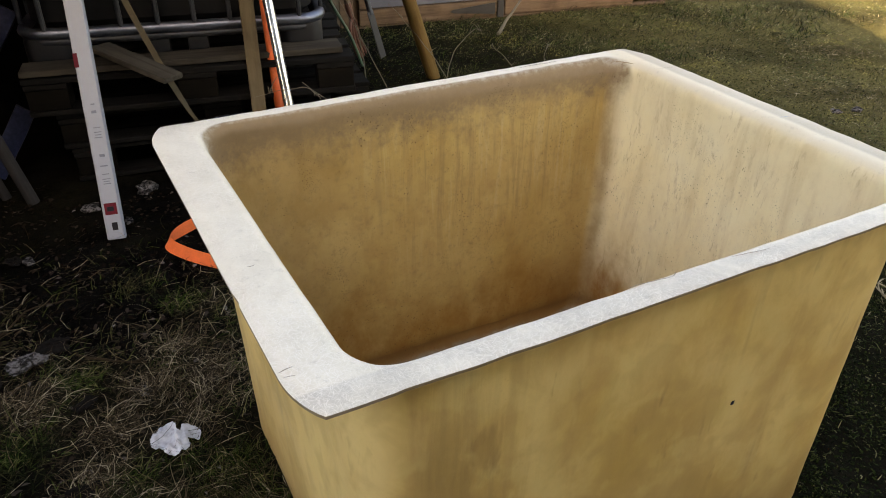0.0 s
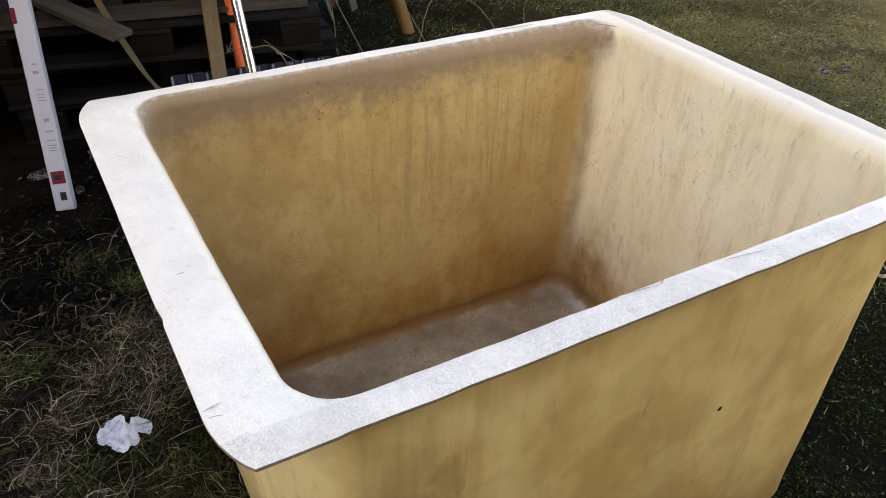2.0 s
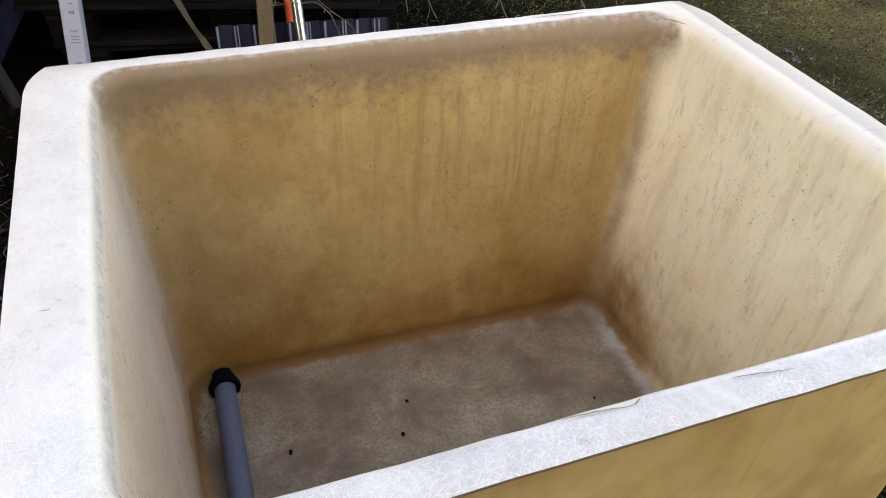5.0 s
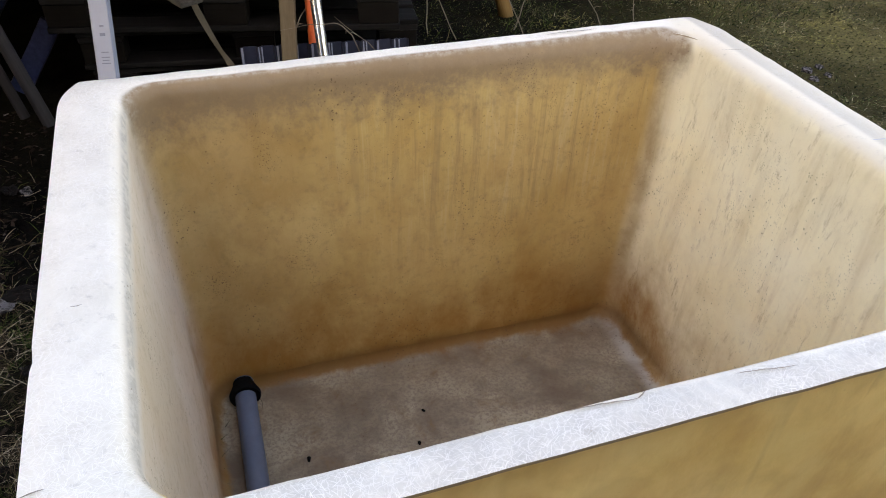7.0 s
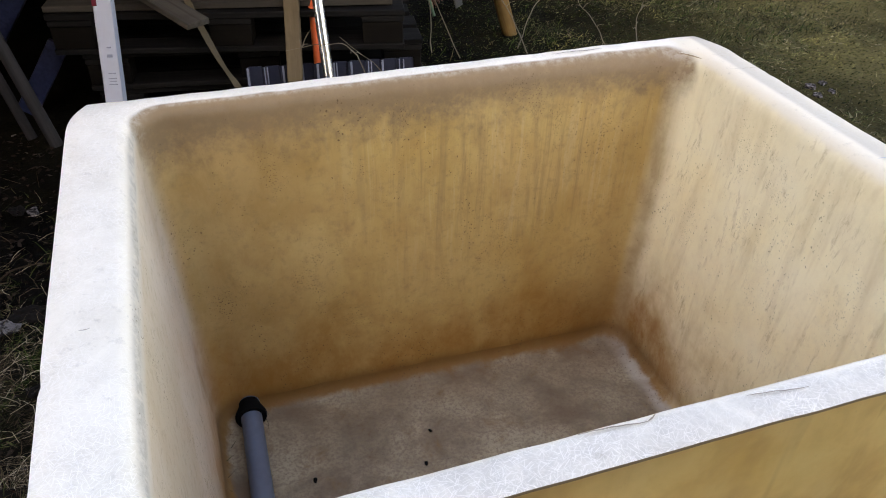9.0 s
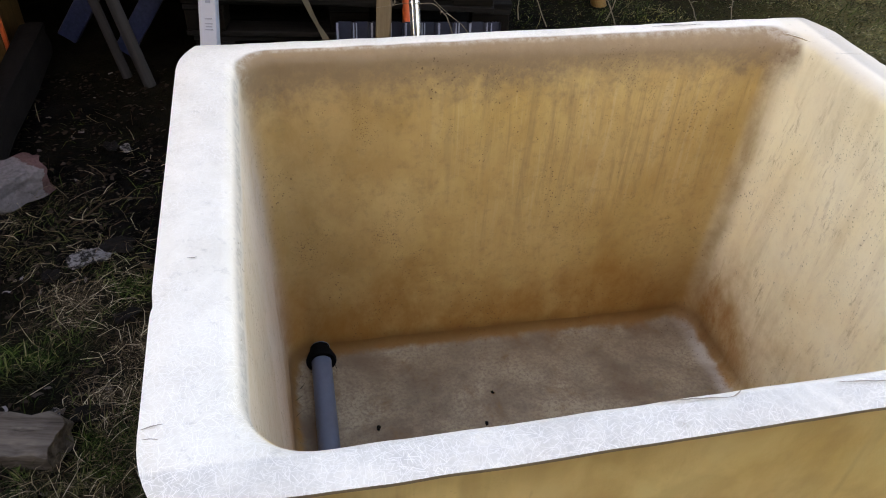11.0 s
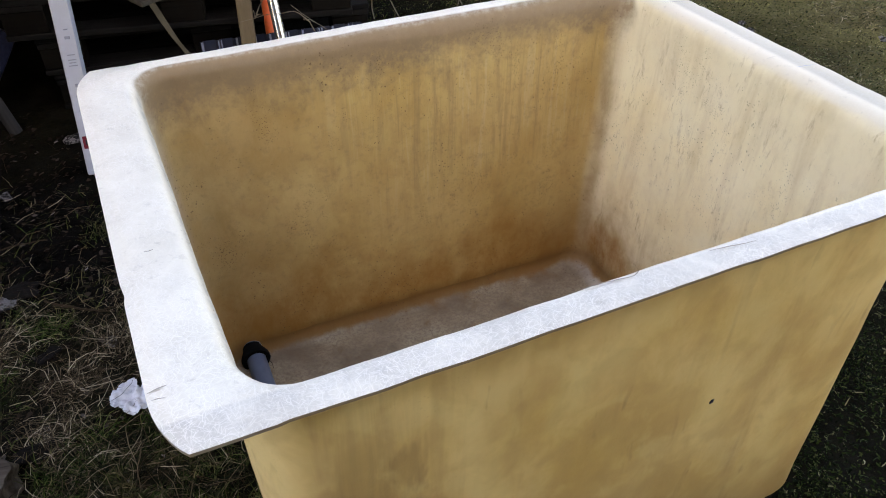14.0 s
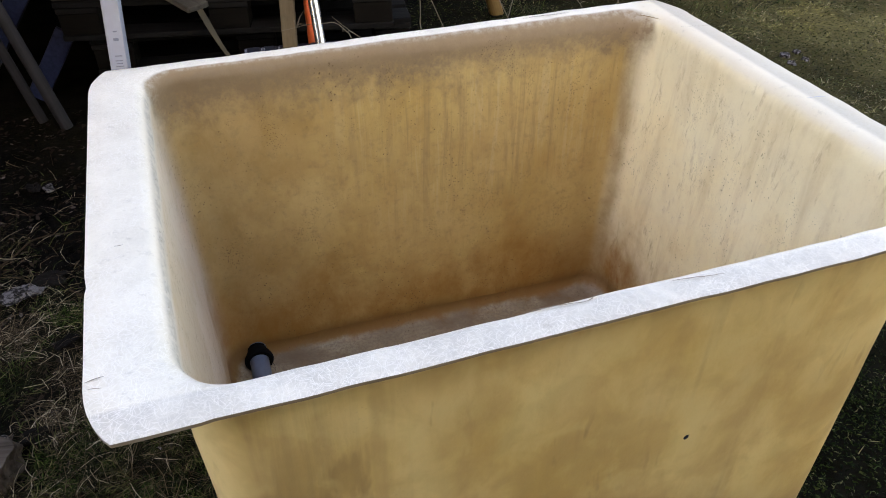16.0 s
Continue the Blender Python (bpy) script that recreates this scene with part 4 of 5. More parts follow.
def build_boards():
    c = on_stack(-0.02, 0.075)
    ob = link_mesh("loose_board", box_bm(1.14, 0.115, 0.024, 0.003, (0, 0, 0.012), cuts=2, rough=0.003), M_BOARD, m=pose(c.x, c.y, DECK + 0.003, 0, 0, YAW + 2), smooth=40)
    tagged(ob, "long grey weathered board lying loose on the pallet", "board")
    ob = link_mesh("short_board", box_bm(0.36, 0.085, 0.020, 0.003, (0, 0, 0.010), cuts=1, rough=0.002), M_BOARD, m=pose(-0.465, 1.79, DECK + 0.036, 0, 9, -57), smooth=40)
    tagged(ob, "short grey board end lying askew on the loose board", "board")
    # white profile against the tank
    a, b = Vector((-0.674, 1.452, 0.0)), Vector((-0.572, 2.010, 1.25))
    prof = empty("white_profile", leaning(a, b, (0, 0, -8)))
    tagged(prof, "long white profile with printed labels leaning on the tank", "profile")
    part("profile_body", box_bm(0.058, 0.028, 1.60, 0.003, (0, 0, 0.80)), M_WHITE, prof)
    face = 0.0150
    for z, w, hgt, x, mat in ((0.105, 0.040, 0.040, 0, M_RED), (0.105, 0.022, 0.016, 0.0005, M_INK), (0.045, 0.018, 0.026, -0.004, M_INK), (0.60, 0.014, 0.046, 0.0225, M_RED)):
        part("label_patch", box_bm(w, 0.003, hgt, 0.0005, (x, face + (0.0012 if mat is M_INK else 0), z)), mat, prof)
    for z, w, hgt in ((0.190, 0.024, 0.003), (0.198, 0.020, 0.003), (0.206, 0.026, 0.003), (0.222, 0.022, 0.003), (0.25, 0.024, 0.004), (0.285, 0.016, 0.009), (0.345, 0.026, 0.003), (0.354, 0.020, 0.003), (0.363, 0.024, 0.003), (0.378, 0.022, 0.003), (0.43, 0.016, 0.009), (0.455, 0.012, 0.004)):
        part("print_bar", box_bm(w, 0.003, hgt, 0.0005, (-0.004, face, z)), M_GREYINK, prof)
    # wooden stake
    ob = link_mesh("wooden_stake", box_bm(0.052, 0.036, 1.6, 0.004, (0, 0, 0.8), cuts=3, rough=0.004), M_STAKE, m=leaning((-0.107, 1.56, 0.0), (0.009, 2.02, 1.08)), smooth=40)
    tagged(ob, "rough-sawn yellow wooden stake leaning on the tank cage", "stake")
    # metal pole and an orange one behind it
    a, b = Vector((0.032, 1.55, 0.0)), Vector((-0.002, 1.865, 1.2))
    tube = empty("metal_pole", leaning(a, b))
    tagged(tube, "polished bluish metal pole leaning on the tank", "pole")
    part("pole_tube", tube_bm([(0, 0, 0), (0, 0, 0.8), (0, 0, 1.7)], 0.0185, 20), M_CHROME, tube)
    ob = link_mesh("orange_pole", tube_bm([(0, 0, 0), (0, 0, 0.8), (0, 0, 1.7)], 0.018, 16), M_ORANGE, m=leaning((0.0087, 1.674, 0.0), (0.031, 1.91, 1.2)), smooth=40)
    tagged(ob, "orange plastic-coated pole leaning on the tank", "pole")
    # strap from the cage down to the stack
    pts = smooth_path([(-0.57, 1.93, 1.2), (-0.47, 1.90, 0.76), (-0.39, 1.81, 0.489), (-0.325, 1.745, 0.31), (-0.285, 1.70, 0.235), (-0.26, 1.68, 0.19)], 6)
    ob = link_mesh("ochre_strap", ribbon_bm(pts, 0.021, 0.002, [Vector((1, 0.2 * math.sin(i * 0.4), 0.9 * math.sin(i * 0.23))) for i in range(len(pts))]), M_STRAP, smooth=60)
    tagged(ob, "faded ochre webbing strap hanging from the tank cage", "strap")
    # ribbed sheet in front of the stack
    sheet = empty("ribbed_sheet", pose(-0.243, 1.69, 0.0, -8, 0, YAW + 6))
    tagged(sheet, "dark blue ribbed sheet with pale stripes against the pallets", "sheet")
    bm = bmesh.new()
    prev = None
    for i in range(0, 101):
        x = i * 0.0058
        y = 0.012 * (1 if (i % 10) in (0, 1) else 0)
        row = [bm.verts.new((x, -y + o, z)) for o in (0, 0.0012) for z in (0.0, 0.27)]
        if prev:
            for a_, b_ in ((0, 1), (1, 3), (3, 2), (2, 0)):
                bm.faces.new((prev[a_], prev[b_], row[b_], row[a_]))
        prev = row
    bmesh.ops.recalc_face_normals(bm, faces=bm.faces[:])
    part("sheet_panel", bm, M_SHEET, sheet)
    for i, x in enumerate((0.006, 0.062, 0.072, 0.125, 0.184, 0.192, 0.243, 0.30, 0.309, 0.36, 0.42, 0.43, 0.47, 0.53, 0.545)):
        part("pale_stripe", box_bm(0.004 if i % 3 else 0.007, 0.002, 0.268, 0, (x, -0.0145, 0.135)), M_SHEETPALE, sheet)


build_boards()


# ---- dark corner under the lean-to ----
def build_corner():
    p = link_mesh("grey_pole", tube_bm([(0, 0, 0), (0.006, 0.004, 0.5), (0, 0, 1.3)], [0.0215, 0.021, 0.019], 14), M_GREYPOLE, m=leaning((-0.908, 1.839, 0.01), (-1.185, 2.02, 1.25)), smooth=40)
    tagged(p, "bare grey wooden pole leaning in the dark corner", "pole", "poles in the corner")
    p = link_mesh("grey_pole", tube_bm([(0, 0, 0), (0.004, 0.006, 0.5), (0, 0, 1.3)], [0.0175, 0.017, 0.016], 14), M_GREYPOLE, m=leaning((-0.994, 1.92, 0.01), (-1.275, 2.13, 1.25)), smooth=40)
    tagged(p, "bare grey wooden pole leaning in the dark corner", "pole", "poles in the corner")
    b = empty("wrapped_panel", pose(-1.022, 2.10, 0.03, -12, 34, -10))
    tagged(b, "dark blue film-wrapped panel standing on edge in the corner", "panel")
    part("panel_body", box_bm(0.072, 0.03, 0.29, 0.006, (0, 0, 0.145), 2, 2, 0.004), M_BLUEFILM, b)
    b = empty("wrapped_panel", pose(-1.25, 2.26, 0.03, -6, 36, -10))
    tagged(b, "taller dark blue film-wrapped panel standing on edge in the corner", "panel")
    part("panel_body", box_bm(0.075, 0.04, 0.72, 0.008, (0, 0, 0.36), 2, 2, 0.006), M_BLUEFILM, b)
    ob = link_mesh("old_beam", box_bm(0.085, 1.15, 0.125, 0.012, (0, 0, 0.0625), 2, 3, 0.010), M_BARK, m=pose(-1.330, 1.52, 0.012, 3, 0, -2), smooth=40)
    tagged(ob, "old dark squared beam lying propped in the corner", "beam")
    c = empty("boarded_cabinet", pose(-1.675, 2.19, 0.0, 0, 0, 6))
    tagged(c, "brown boarded cabinet with an orange edge strip, in deep shade", "cabinet")
    part("cabinet_body", box_bm(0.52, 0.42, 1.5, 0.006, (0, 0, 0.75)), M_CABINET, c)
    part("edge_strip", box_bm(0.016, 0.016, 1.46, 0.003, (0.266, -0.216, 0.75)), M_ORANGE, c, "orange edge strip")


build_corner()


# ---- shed to the north-east ----
def build_shed():
    o = pose(1.0, 3.45, 0.0, 0, 0, -9)
    s = empty("timber_shed", o)
    tagged(s, "brown timber shed with blue-grey panelled doors", "shed")
    part("wall", box_bm(2.4, 0.9, 1.9, 0.01, (1.2, 0.52, 0.97)), M_SHED, s)
    part("sill_beam", box_bm(2.35, 0.06, 0.05, 0.006, (1.15, 0.05, -0.015), cuts=2, rough=0.003), M_SHED, s)
    for x0, x1 in ((0.06, 1.00), (1.06, 2.05)):
        d = empty("door", pose(0, 0, 0))
        d.parent = s
        w, cx = x1 - x0, (x0 + x1) / 2
        part("bottom_rail", box_bm(w, 0.035, 0.10, 0.005, (cx, 0.035, 0.062), cuts=2, rough=0.002), M_SHED, d)
        part("top_rail", box_bm(w, 0.035, 0.085, 0.005, (cx, 0.035, 1.78)), M_SHED, d)
        for x in (x0 + 0.035, x1 - 0.035):
            part("stile", box_bm(0.07, 0.034, 1.620, 0.005, (x, 0.035, 0.925)), M_SHED, d)
        part("door_panel", box_bm(w - 0.142, 0.015, 1.618, 0.002, (cx, 0.045, 0.925)), M_PANEL, d, "blue-grey panel")
    bm = bmesh.new()
    ol = [(0.67, 0.060), (0.69, 0.050), (0.96, 0.028), (0.985, 0.028), (0.985, 0.098), (0.96, 0.098), (0.69, 0.072)]
    f = [bm.verts.new((x, 0.008, z)) for x, z in ol]
    b = [bm.verts.new((x, 0.0165, z)) for x, z in ol]
    bm.faces.new(f)
    bm.faces.new(b[::-1])
    for k in range(len(ol)):
        bm.faces.new((f[k], b[k], b[(k + 1) % len(ol)], f[(k + 1) % len(ol)]))
    bmesh.ops.recalc_face_normals(bm, faces=bm.faces[:])
    part("strap_hinge", bm, M_HINGE, s, "black iron strap hinge")
    part("hinge_plate", box_bm(0.045, 0.012, 0.20, 0.002, (1.026, 0.012, 0.10)), M_HINGE, s)
    part("corner_post", box_bm(0.09, 0.09, 1.9, 0.006, (-0.02, 0.06, 0.96)), M_SHED, s)


build_shed()


# ---- tools, post and dead brambles between tank and shed ----
def build_tools():
    ob = link_mesh("round_post", tube_bm([(0, 0, 0), (0.004, 0, 0.5), (0, 0, 1.3)], [0.036, 0.034, 0.032], 14), M_POST, m=leaning((1.065, 2.44, -0.02), (0.738, 2.39, 0.9)), smooth=40)
    tagged(ob, "round ochre wooden post leaning beside the brambles", "post")
    f = empty("garden_fork", leaning((0.83, 2.86, 0.02), (0.66, 3.0, 0.9)))
    tagged(f, "old garden fork with rusty tines and brown handle", "fork")
    part("handle", tube_bm([(0, 0, 0.26), (0, 0, 1.1)], 0.017, 12), M_TOOLHANDLE, f)
    part("socket", tube_bm([(0, 0, 0.20), (0, 0, 0.30)], [0.016, 0.021], 12), M_RUST, f)
    for i in range(4):
        x = (i - 1.5) * 0.042
        part("tine", tube_bm(smooth_path([(0, 0, 0.22), (x * 0.8, 0, 0.19), (x, -0.01, 0.10), (x, 0.004, 0.0)], 4), [0.008] * 12 + [0.004], 8), M_RUST, f)
    f = empty("spade", leaning((0.93, 2.80, 0.02), (0.76, 2.98, 0.9)))
    tagged(f, "spade with worn grey shaft and black blade", "spade")
    part("handle", tube_bm([(0, 0, 0.24), (0, 0, 1.1)], 0.015, 12), M_DARKSTEEL, f)
    part("blade", box_bm(0.075, 0.006, 0.26, 0.002, (0, 0, 0.13), cuts=1, rough=0.002), M_HINGE, f)
    pts = smooth_path([(0.52, 2.75, 0.62), (0.60, 2.72, 0.40), (0.70, 2.70, 0.20), (0.755, 2.68, 0.03)], 8)
    ob = link_mesh("garden_hose", tube_bm(pts, 0.0085, 10), M_GREENHOSE, smooth=60)
    tagged(ob, "green garden hose hanging down to the ground", "hose")


build_tools()


def build_brambles():
    rnd = random.Random(7)
    b = empty("bare_bramble", pose(0, 0, 0))
    tagged(b, "dead leafless bramble stems arching over the weeds", "bramble")
    stems = [[(0.62, 2.30, 0.0), (0.63, 2.40, 0.28), (0.56, 2.52, 0.60)], [(0.72, 2.20, 0.0), (0.62, 2.34, 0.28), (0.50, 2.50, 0.58)],
             [(1.02, 2.10, 0.0), (0.97, 2.30, 0.18), (0.86, 2.55, 0.38)], [(1.02, 2.25, 0.0), (1.12, 2.33, 0.15), (1.28, 2.42, 0.22), (1.36, 2.45, 0.21)],
             [(1.38, 2.02, 0.0), (1.36, 2.18, 0.12), (1.33, 2.30, 0.17)], [(1.52, 2.02, 0.0), (1.56, 2.14, 0.10), (1.62, 2.20, 0.18)],
             [(0.22, 1.52, 0.05), (0.10, 1.50, 0.36), (0.02, 1.52, 0.40), (-0.12, 1.56, 0.38)], [(0.30, 1.45, 0.0), (0.24, 1.50, 0.22), (0.06, 1.55, 0.41)],
             [(1.75, 2.9, 0.02), (1.9, 3.0, 0.10), (2.1, 3.1, 0.22)]]
    for k, s in enumerate(stems):
        pts = smooth_path(s, 6)
        pts = [p + noise.noise_vector(p * 19) * 0.007 for p in pts]
        r0 = 0.012 if k == 8 else 0.0022 if k in (6, 7) else 0.0028
        bm = tube_bm(pts, [r0 * (1 - 0.6 * i / len(pts)) for i in range(len(pts))], 6)
        st = part("stem", bm, M_TWIG, b)
        for j in range(4 if k < 8 else 0):
            p = pts[rnd.randrange(len(pts) // 3, len(pts))]
            d = Vector((rnd.uniform(-1, 1), rnd.uniform(-1, 1), rnd.uniform(0, 1))).normalized() * rnd.uniform(0.02, 0.07)
            part("twig", tube_bm([p, p + d * 0.5 + Vector((0, 0, 0.006)), p + d], [0.002, 0.0016, 0.001], 5), M_TWIG, st)


build_brambles()


# ---- things on the ground ----
def build_litter():
    rnd = random.Random(3)
    # crumpled film
    bm = bmesh.new()
    bmesh.ops.create_grid(bm, x_segments=70, y_segments=70, size=0.075)
    for v in list(bm.verts):
        q = v.co + noise.noise_vector(v.co * 45) * 0.005
        if all((q - Vector(c)).length > r for c, r in (((-0.018, 0, 0), 0.036), ((-0.022, 0.03, 0), 0.022), ((0.036, 0.016, 0), 0.026), ((0.01, -0.022, 0), 0.03))):
            bm.verts.remove(v)
    for v in bm.verts:
        p = v.co.copy()
        v.co.z = 0.014 + 0.016 * noise.noise(p * 30) + 0.010 * noise.noise(p * 80) + 0.010 * (1 - (p.length / 0.07) ** 2)
    ext = bmesh.ops.solidify(bm, geom=bm.faces[:], thickness=0.001)
    ob = link_mesh("crumpled_film", bm, M_RAG, m=pose(-0.690, 0.393, 0.012, 0, 0, -20), smooth=35)
    tagged(ob, "crumpled scrap of white plastic film lying on the grass", "scrap")
    # orange webbing on the ground
    pts = smooth_path([(-0.31, 1.43, 0.03), (-0.41, 1.385, 0.035), (-0.503, 1.335, 0.03), (-0.528, 1.29, 0.025), (-0.485, 1.21, 0.02), (-0.415, 1.12, 0.02), (-0.345, 1.05, 0.025)], 6)
    sides = [Vector((0.5, 0.3, 0.9 - 0.5 * math.sin(i * 0.15))) for i in range(len(pts))]
    ob = link_mesh("orange_strap", ribbon_bm(pts, 0.042, 0.0025, sides), M_WEBBING, smooth=60)
    tagged(ob, "bright orange webbing strap lying bent on the grass", "strap")
    # broken brick-and-mortar stone
    bm = lump_bm(0.112, 0.078, 0.075, 2.0, 0.3, 5, True, 0.66)
    ob = link_mesh("broken_stone", bm, [M_STONE, M_BRICK], m=pose(-1.215, 1.20, 0.05, 0, 0, 40), smooth=25)
    for f in ob.data.polygons:
        f.material_index = 1 if f.center.x + 0.3 * f.center.y + 0.03 * noise.noise(f.center * 20) > 0.035 else 0
    tagged(ob, "broken lump of red brick with pale mortar lying on bare soil", "stone")
    # firewood billet
    bm = box_bm(0.34, 0.100, 0.062, 0.006, (0, 0, 0.031), 2, 9, 0.013)
    for v in bm.verts:
        if v.co.x > 0.12:
            v.co.x += 0.02 * noise.noise(v.co * 30)
    ob = empty("firewood_billet", pose(-1.103, 0.287, 0.004, 3, 0, -13))
    part("split_wood", bm, M_TIMBER, ob, smooth=30)
    part("bark_strip", box_bm(0.30, 0.10, 0.012, 0.003, (0.012, -0.004, 0.0), 1, 3, 0.006), M_BARK, ob, "dark bark strip")
    tagged(ob, "split weathered firewood billet lying on the grass", "firewood")
    # bark scraps, stones and sticks
    for x, y, l, w, a in ((-0.975, 0.865, 0.12, 0.05, 35), (-0.91, 0.905, 0.07, 0.045, 10), (-1.06, 0.80, 0.05, 0.03, 60), (-0.86, 0.62, 0.06, 0.03, 40), (-0.90, 0.33, 0.09, 0.03, 15), (-0.99, 1.42, 0.05, 0.035, 80)):
        ob = link_mesh("bark_scrap", lump_bm(l / 2, w / 2, 0.012, l * 50, 0.7, 4), M_BARK if l < 0.1 else M_ASH, m=pose(x, y, 0.018, 12, 6, a), smooth=25)
        tagged(ob, "torn scrap of pale and dark bark on the soil", "bark", "bark scraps")
    for x, y, r in ((-0.73, 1.70, 0.035), (-0.523, 1.77, 0.045), (-1.42, 1.62, 0.018), (2.66, 1.07, 0.025), (2.04, 1.50, 0.026), (2.10, 1.44, 0.018), (-0.62, 1.55, 0.02), (-0.95, 1.42, 0.022), (-0.72, 0.62, 0.02), (2.55, 1.1, 0.028), (2.01, 1.42, 0.022), (2.12, 1.52, 0.02), (-0.98, 0.35, 0.018), (-0.88, 0.40, 0.013)):
        ob = link_mesh("small_stone", lump_bm(r, r * 0.75, r * 0.5, r * 300, 0.55, 4, True, 0.75), M_ASH, m=pose(x, y, r * 0.3, 0, 0, r * 5000), smooth=30)
        tagged(ob, "small pale stone lying on the ground", "stone", "small stones")
    for s in ([(-0.86, 0.835, 0.02), (-0.79, 0.76, 0.028), (-0.70, 0.715, 0.02)], [(-0.84, 0.80, 0.022), (-0.75, 0.73, 0.03), (-0.69, 0.73, 0.025)], [(-1.05, 1.02, 0.01), (-0.95, 1.10, 0.03), (-0.84, 1.11, 0.02)]):
        pts = [p + noise.noise_vector(p * 25) * 0.006 for p in smooth_path(s, 6)]
        ob = link_mesh("dry_stick", tube_bm(pts, [0.0026 - 0.001 * i / len(pts) for i in range(len(pts))], 6), M_STRAW, smooth=60)
        tagged(ob, "thin dry pale stick lying in the grass", "stick", "dry sticks")
    for k in range(3):
        pts = [Vector((1.352 + 0.026 * math.cos(0.5 * i + k) * (1 + 0.25 * k) + 0.012 * k, 0.004 + 0.038 * math.sin(0.5 * i + 1.3 * k), 0.022 + 0.016 * math.sin(0.37 * i + 2.0 * k) + 0.007 * k)) for i in range(11)]
        ob = link_mesh("dry_stick", tube_bm(smooth_path(pts, 3), 0.0021, 6), M_PALESTEM, smooth=60)
        tagged(ob, "pale curled dry stem lying on the lawn", "stick", "dry sticks")
    # crumbs on the floor of the tub
    for x, y, r in ((-0.056, 0.227, 0.0045), (-0.090, 0.148, 0.005), (-0.315, 0.177, 0.006), (0.335, 0.109, 0.0035)):
        ob = link_mesh("dirt_crumb", lump_bm(r, r * 0.7, r * 0.7, r * 900, 0.5, 2), M_BARK, m=pose(x, y, 0.031 + r * 0.35, 0, 0, x * 900), smooth=40)
        tagged(ob, "tiny black crumb of dirt lying in the tub", "dirt", "crumbs in the tub")
    # white sheet far off at the edge of the lawn
    bm = lump_bm(0.26, 0.12, 0.07, 4.0, 0.4, 4)
    ob = link_mesh("white_heap", bm, M_RAG, m=pose(3.55, 3.45, 0.04, 0, 0, -15), smooth=40)
    tagged(ob, "crumpled white sheet lying at the far edge of the lawn", "sheet")


build_litter()


# ---- grass, dead stems, litter ----
def strips(name, count, area, length, width, lean, mat, label, seed, keep, lift=0.0, curl=0.5):
    """One mesh of narrow bent blades, scattered over area where keep(x, y) allows."""
    rng = np.random.default_rng(seed)
    x0, x1, y0, y1 = area
    x, y = rng.uniform(x0, x1, count), rng.uniform(y0, y1, count)
    ok = keep(x, y, rng.uniform(0, 1, count))
    x, y = x[ok], y[ok]
    n = len(x)
    z = np.array([ground_z(a, b) for a, b in zip(x, y)]) - 0.003 + lift * rng.uniform(0, 1, n)
    az = rng.uniform(0, math.tau, n)
    ln = length * rng.uniform(0.45, 1.25, n)
    tilt = np.radians(lean) * rng.uniform(0.4, 1.25, n)
    tilt = np.clip(tilt, 0, 1.52)
    turn = rng.normal(0, curl, n)
    wd = width * rng.uniform(0.6, 1.3, n) / 2
    co = np.zeros((n, 7, 3))
    px, py, pz = x.copy(), y.copy(), z.copy()
    for k, (seg, wk) in enumerate(((0.0, 1.0), (0.38, 0.85), (0.34, 0.6))):
        px = px + np.cos(az) * np.sin(tilt) * ln * seg
        py = py + np.sin(az) * np.sin(tilt) * ln * seg
        pz = np.maximum(pz + np.cos(tilt) * ln * seg, z + 0.002)
        sx, sy = -np.sin(az) * wd * wk, np.cos(az) * wd * wk
        co[:, 2 * k] = np.stack([px - sx, py - sy, pz], 1)
        co[:, 2 * k + 1] = np.stack([px + sx, py + sy, pz + wd * 0.5], 1)
        az = az + turn
        tilt = np.clip(tilt + np.abs(rng.normal(0.30, 0.2, n)), 0, 1.62)
    co[:, 6] = np.stack([px + np.cos(az) * np.sin(tilt) * ln * 0.28, py + np.sin(az) * np.sin(tilt) * ln * 0.28, np.maximum(pz + np.cos(tilt) * ln * 0.28, z + 0.001)], 1)
    base = (np.arange(n) * 7)[:, None]
    quads = np.concatenate([base + np.array([[0, 1, 3, 2]]), base + np.array([[2, 3, 5, 4]])], 0)
    tris = base + np.array([[4, 5, 6]])
    me = bpy.data.meshes.new(name)
    me.vertices.add(n * 7)
    me.vertices.foreach_set("co", co.reshape(-1).astype(np.float32))
    loops = np.concatenate([quads.reshape(-1), tris.reshape(-1)])
    me.loops.add(len(loops))
    me.loops.foreach_set("vertex_index", loops.astype(np.int32))
    sizes = np.concatenate([np.full(2 * n, 4), np.full(n, 3)])
    me.polygons.add(3 * n)
    me.polygons.foreach_set("loop_start", np.concatenate([[0], np.cumsum(sizes)[:-1]]).astype(np.int32))
    me.update(calc_edges=True)
    me.validate()
    me.materials.append(mat)
    ob = new(name, me)
    tagged(ob, label, "grass", kind="stuff")
    return ob


def patch(x, y, f, s):
    return np.array([noise.noise(Vector((a * f, b * f, s))) for a, b in zip(x, y)])


def clear(x, y):
    """Not under the tub, the pallets or the billet."""
    tubs = (np.abs(x - 0.015) < 0.50) & (np.abs(y - 0.005) < 0.395)
    under = (y > 1.75) & (x < 0.35) & (x > -0.85)
    bil = (np.abs(x + 1.10) < 0.17) & (np.abs(y - 0.285) < 0.07)
    return ~(tubs | under | bil)


def keep_left(x, y, u):
    p = patch(x, y, 3.2, 1.0) + 0.5 * patch(x, y, 9.0, 4.0)
    shade = np.clip((1.45 - y) / 1.2, 0.04, 1.0)
    return clear(x, y) & (u < np.clip(0.5 + p * 1.3, 0.05, 1.0) * shade)


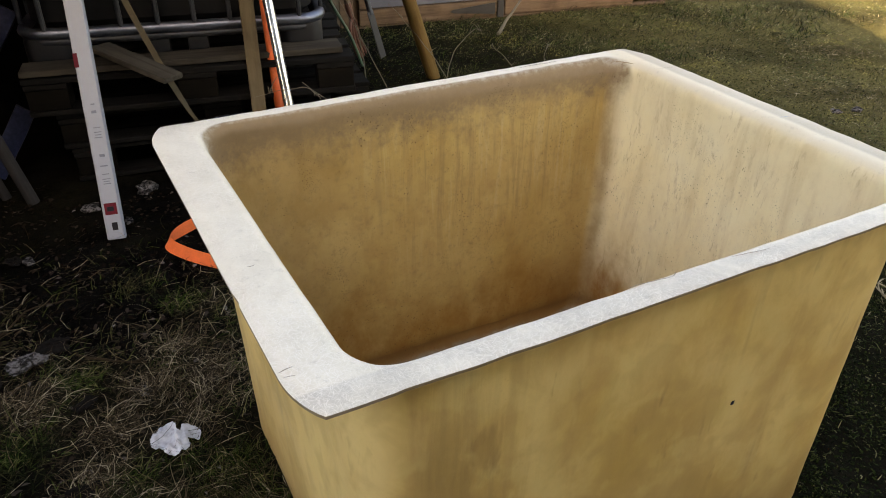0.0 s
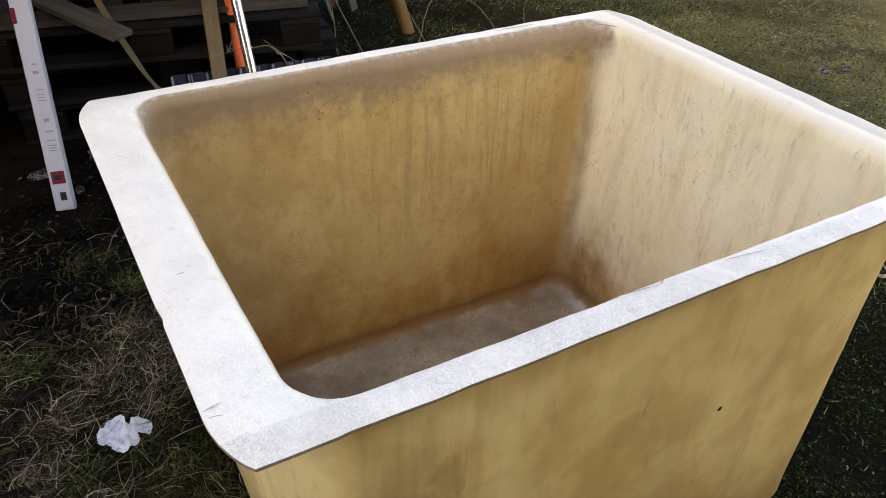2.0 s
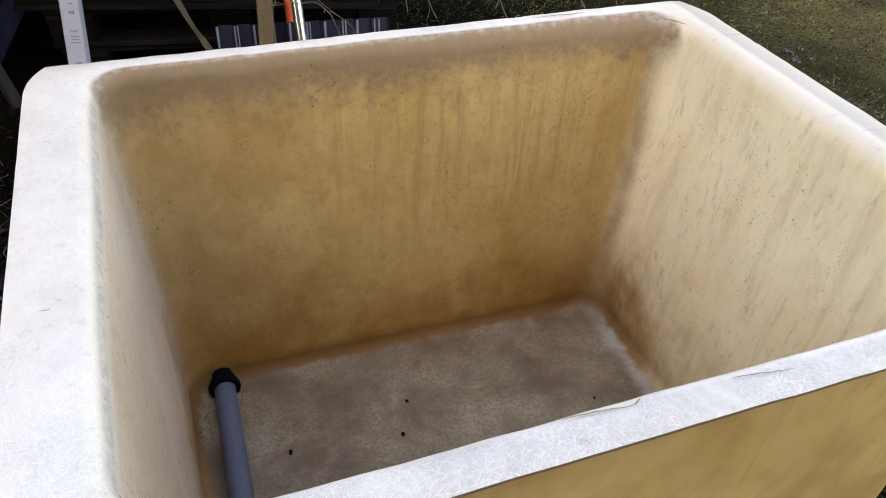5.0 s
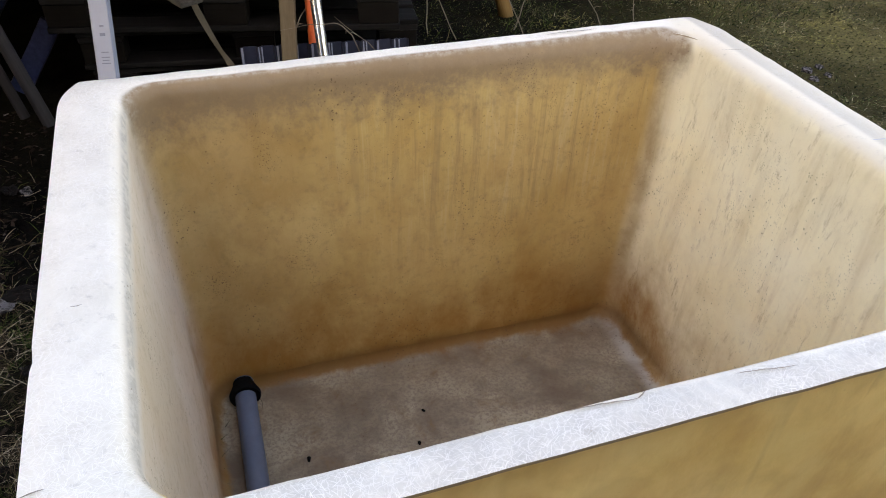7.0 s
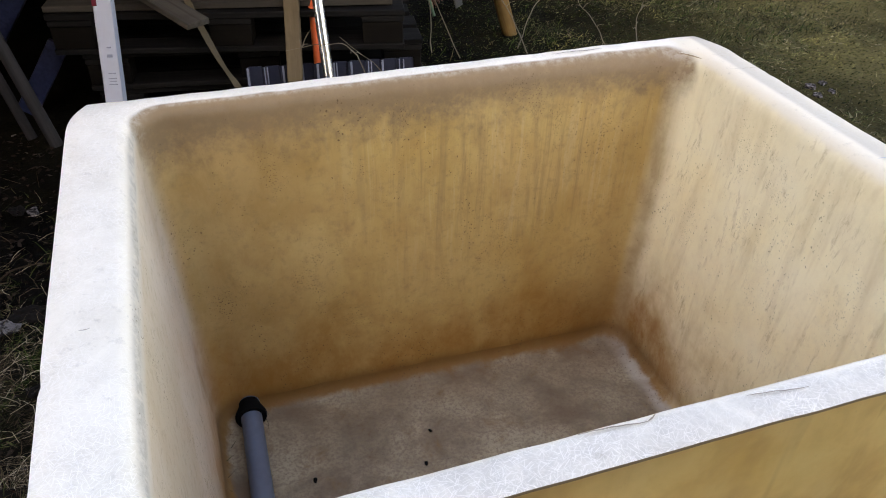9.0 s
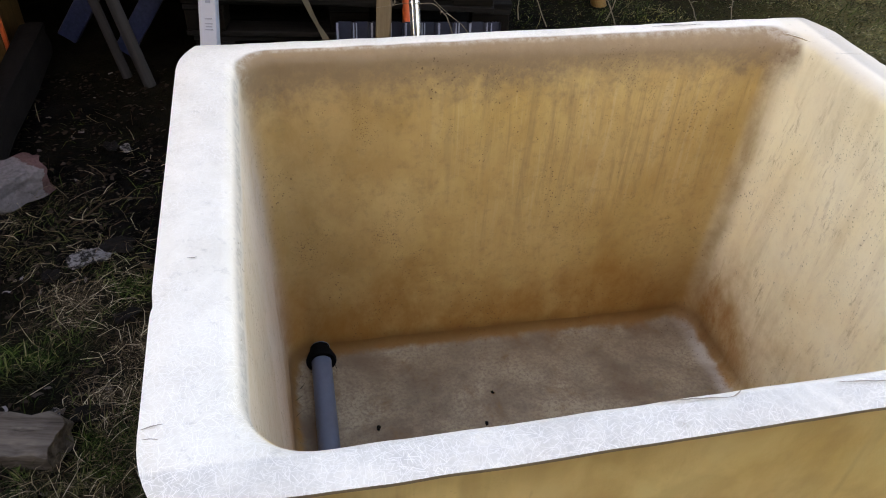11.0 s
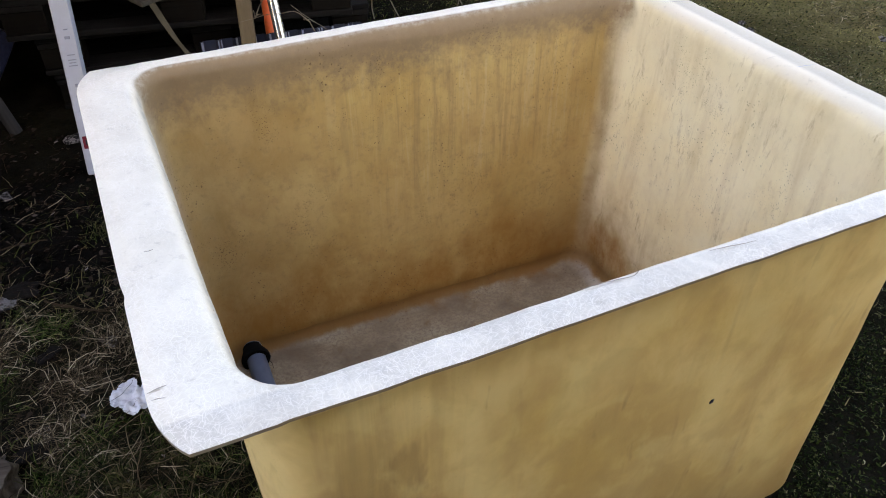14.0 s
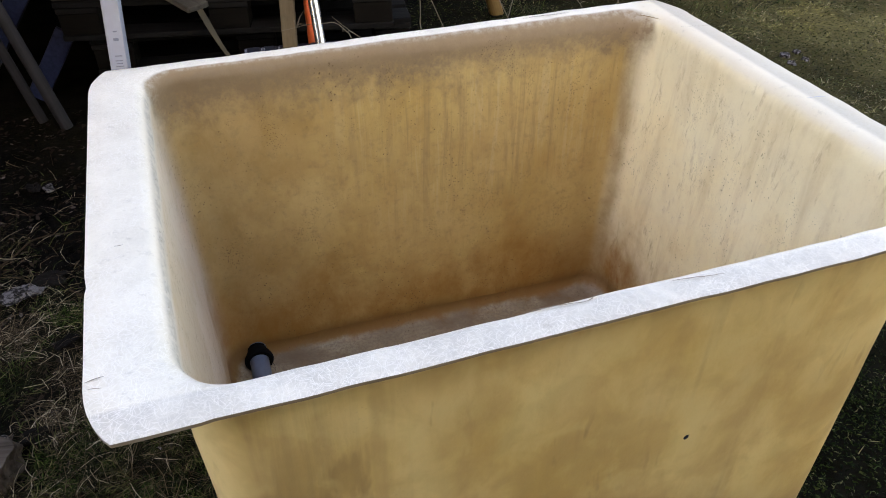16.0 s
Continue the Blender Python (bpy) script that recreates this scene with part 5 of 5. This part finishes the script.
def keep_right(x, y, u):
    p = patch(x, y, 1.6, 8.0) + 0.5 * patch(x, y, 5.0, 3.0)
    shed = (y > 3.5 - 0.16 * (x - 1.0)) & (x > 0.9) & (x < 3.4)
    return clear(x, y) & ~shed & (u < np.clip(0.55 + p * 1.7, 0.08, 1.0) * np.clip((x - 0.75) / 1.1, 0.06, 1.0))


strips("grass", 40000, (-1.7, -0.42, -0.7, 1.7), 0.055, 0.0019, 55, M_GRASS, "short green and yellowing grass beside the tub", 1, keep_left)
def near(places):
    def keep(x, y, u):
        ok = np.zeros(len(x), bool)
        for cx, cy, r in places:
            ok |= u < np.exp(-((x - cx) ** 2 + (y - cy) ** 2) / (r * r))
        return ok & clear(x, y)
    return keep


strips("grass_tuft", 34000, (-1.5, -0.45, -0.6, 1.2), 0.07, 0.0024, 42, M_GRASS, "upright tufts of fresh grass among the dead stems", 11, near(((-0.728, 0.176, 0.07), (-0.619, 0.158, 0.07), (-0.58, 0.065, 0.07), (-0.56, 0.013, 0.06), (-0.67, 1.107, 0.05), (-1.011, 0.521, 0.06), (-0.567, 0.288, 0.05), (-0.782, 0.274, 0.05), (-1.036, 0.165, 0.06), (-0.842, 0.172, 0.06), (-1.10, 0.53, 0.06), (-1.03, 0.47, 0.05), (-0.80, 0.20, 0.06), (-0.72, -0.05, 0.05), (-0.95, 0.08, 0.06), (-0.66, 0.30, 0.04), (-0.68, 0.11, 0.06), (-0.76, 0.14, 0.05), (-0.87, 0.74, 0.04), (-1.04, 0.50, 0.06), (-0.56, 0.96, 0.05), (-0.85, 0.26, 0.05))))
strips("dead_grass", 21000, (-1.7, -0.40, -0.7, 1.9), 0.095, 0.0013, 80, M_STRAW, "matted dead grass stems lying on the soil", 2, keep_left, 0.03, 0.75)
strips("straw_clump", 26000, (-1.2, -0.45, 0.1, 1.2), 0.075, 0.0015, 72, M_STRAW, "pale matted clumps of dead straw on the grass", 13, near(((-0.56, 0.58, 0.07), (-0.70, 0.62, 0.06), (-0.62, 0.47, 0.05), (-0.82, 0.50, 0.06), (-0.87, 0.36, 0.05), (-1.00, 0.68, 0.06), (-0.62, 0.75, 0.05))), 0.03, 0.8)
strips("leaf_litter", 5000, (-1.8, -0.40, -0.7, 2.0), 0.020, 0.012, 84, M_LEAF, "dark leaf litter and bark crumbs on the soil", 3, lambda x, y, u: clear(x, y), 0.006, 0.6)
strips("lawn_grass", 230000, (0.40, 4.2, -0.8, 4.0), 0.028, 0.0020, 60, M_LAWN, "short mossy lawn grass with yellow tips", 4, keep_right)
strips("lawn_stems", 24000, (0.40, 4.2, -0.8, 4.0), 0.045, 0.0016, 82, M_STRAW, "dead stems lying on the mossy lawn", 5, lambda x, y, u: keep_right(x, y, u) & (x > 1.25), 0.012, 0.6)
strips("lawn_weeds", 60000, (0.40, 3.4, -0.8, 3.4), 0.012, 0.0045, 62, M_WEED, "small broad-leaved weeds in the lawn", 6, lambda x, y, u: clear(x, y) & (y < 3.3), 0.006, 0.6)
strips("far_grass", 120000, (4.2, 8.0, 0.0, 7.0), 0.030, 0.0032, 66, M_LAWN, "sunlit short lawn grass farther off", 7, keep_right)
strips("back_grass", 30000, (0.36, 4.2, 2.0, 4.6), 0.075, 0.0030, 46, M_GRASS, "longer weeds along the shed", 9, keep_right)
strips("clover_leaves", 110000, (0.45, 1.75, -0.8, 1.5), 0.011, 0.0034, 58, M_WEED, "dense dark low weeds in the shade of the tub", 12, lambda x, y, u: clear(x, y) & (u < np.clip(0.62 + 1.4 * patch(x, y, 5.0, 6.0), 0.15, 1.0)), 0.010, 0.7)
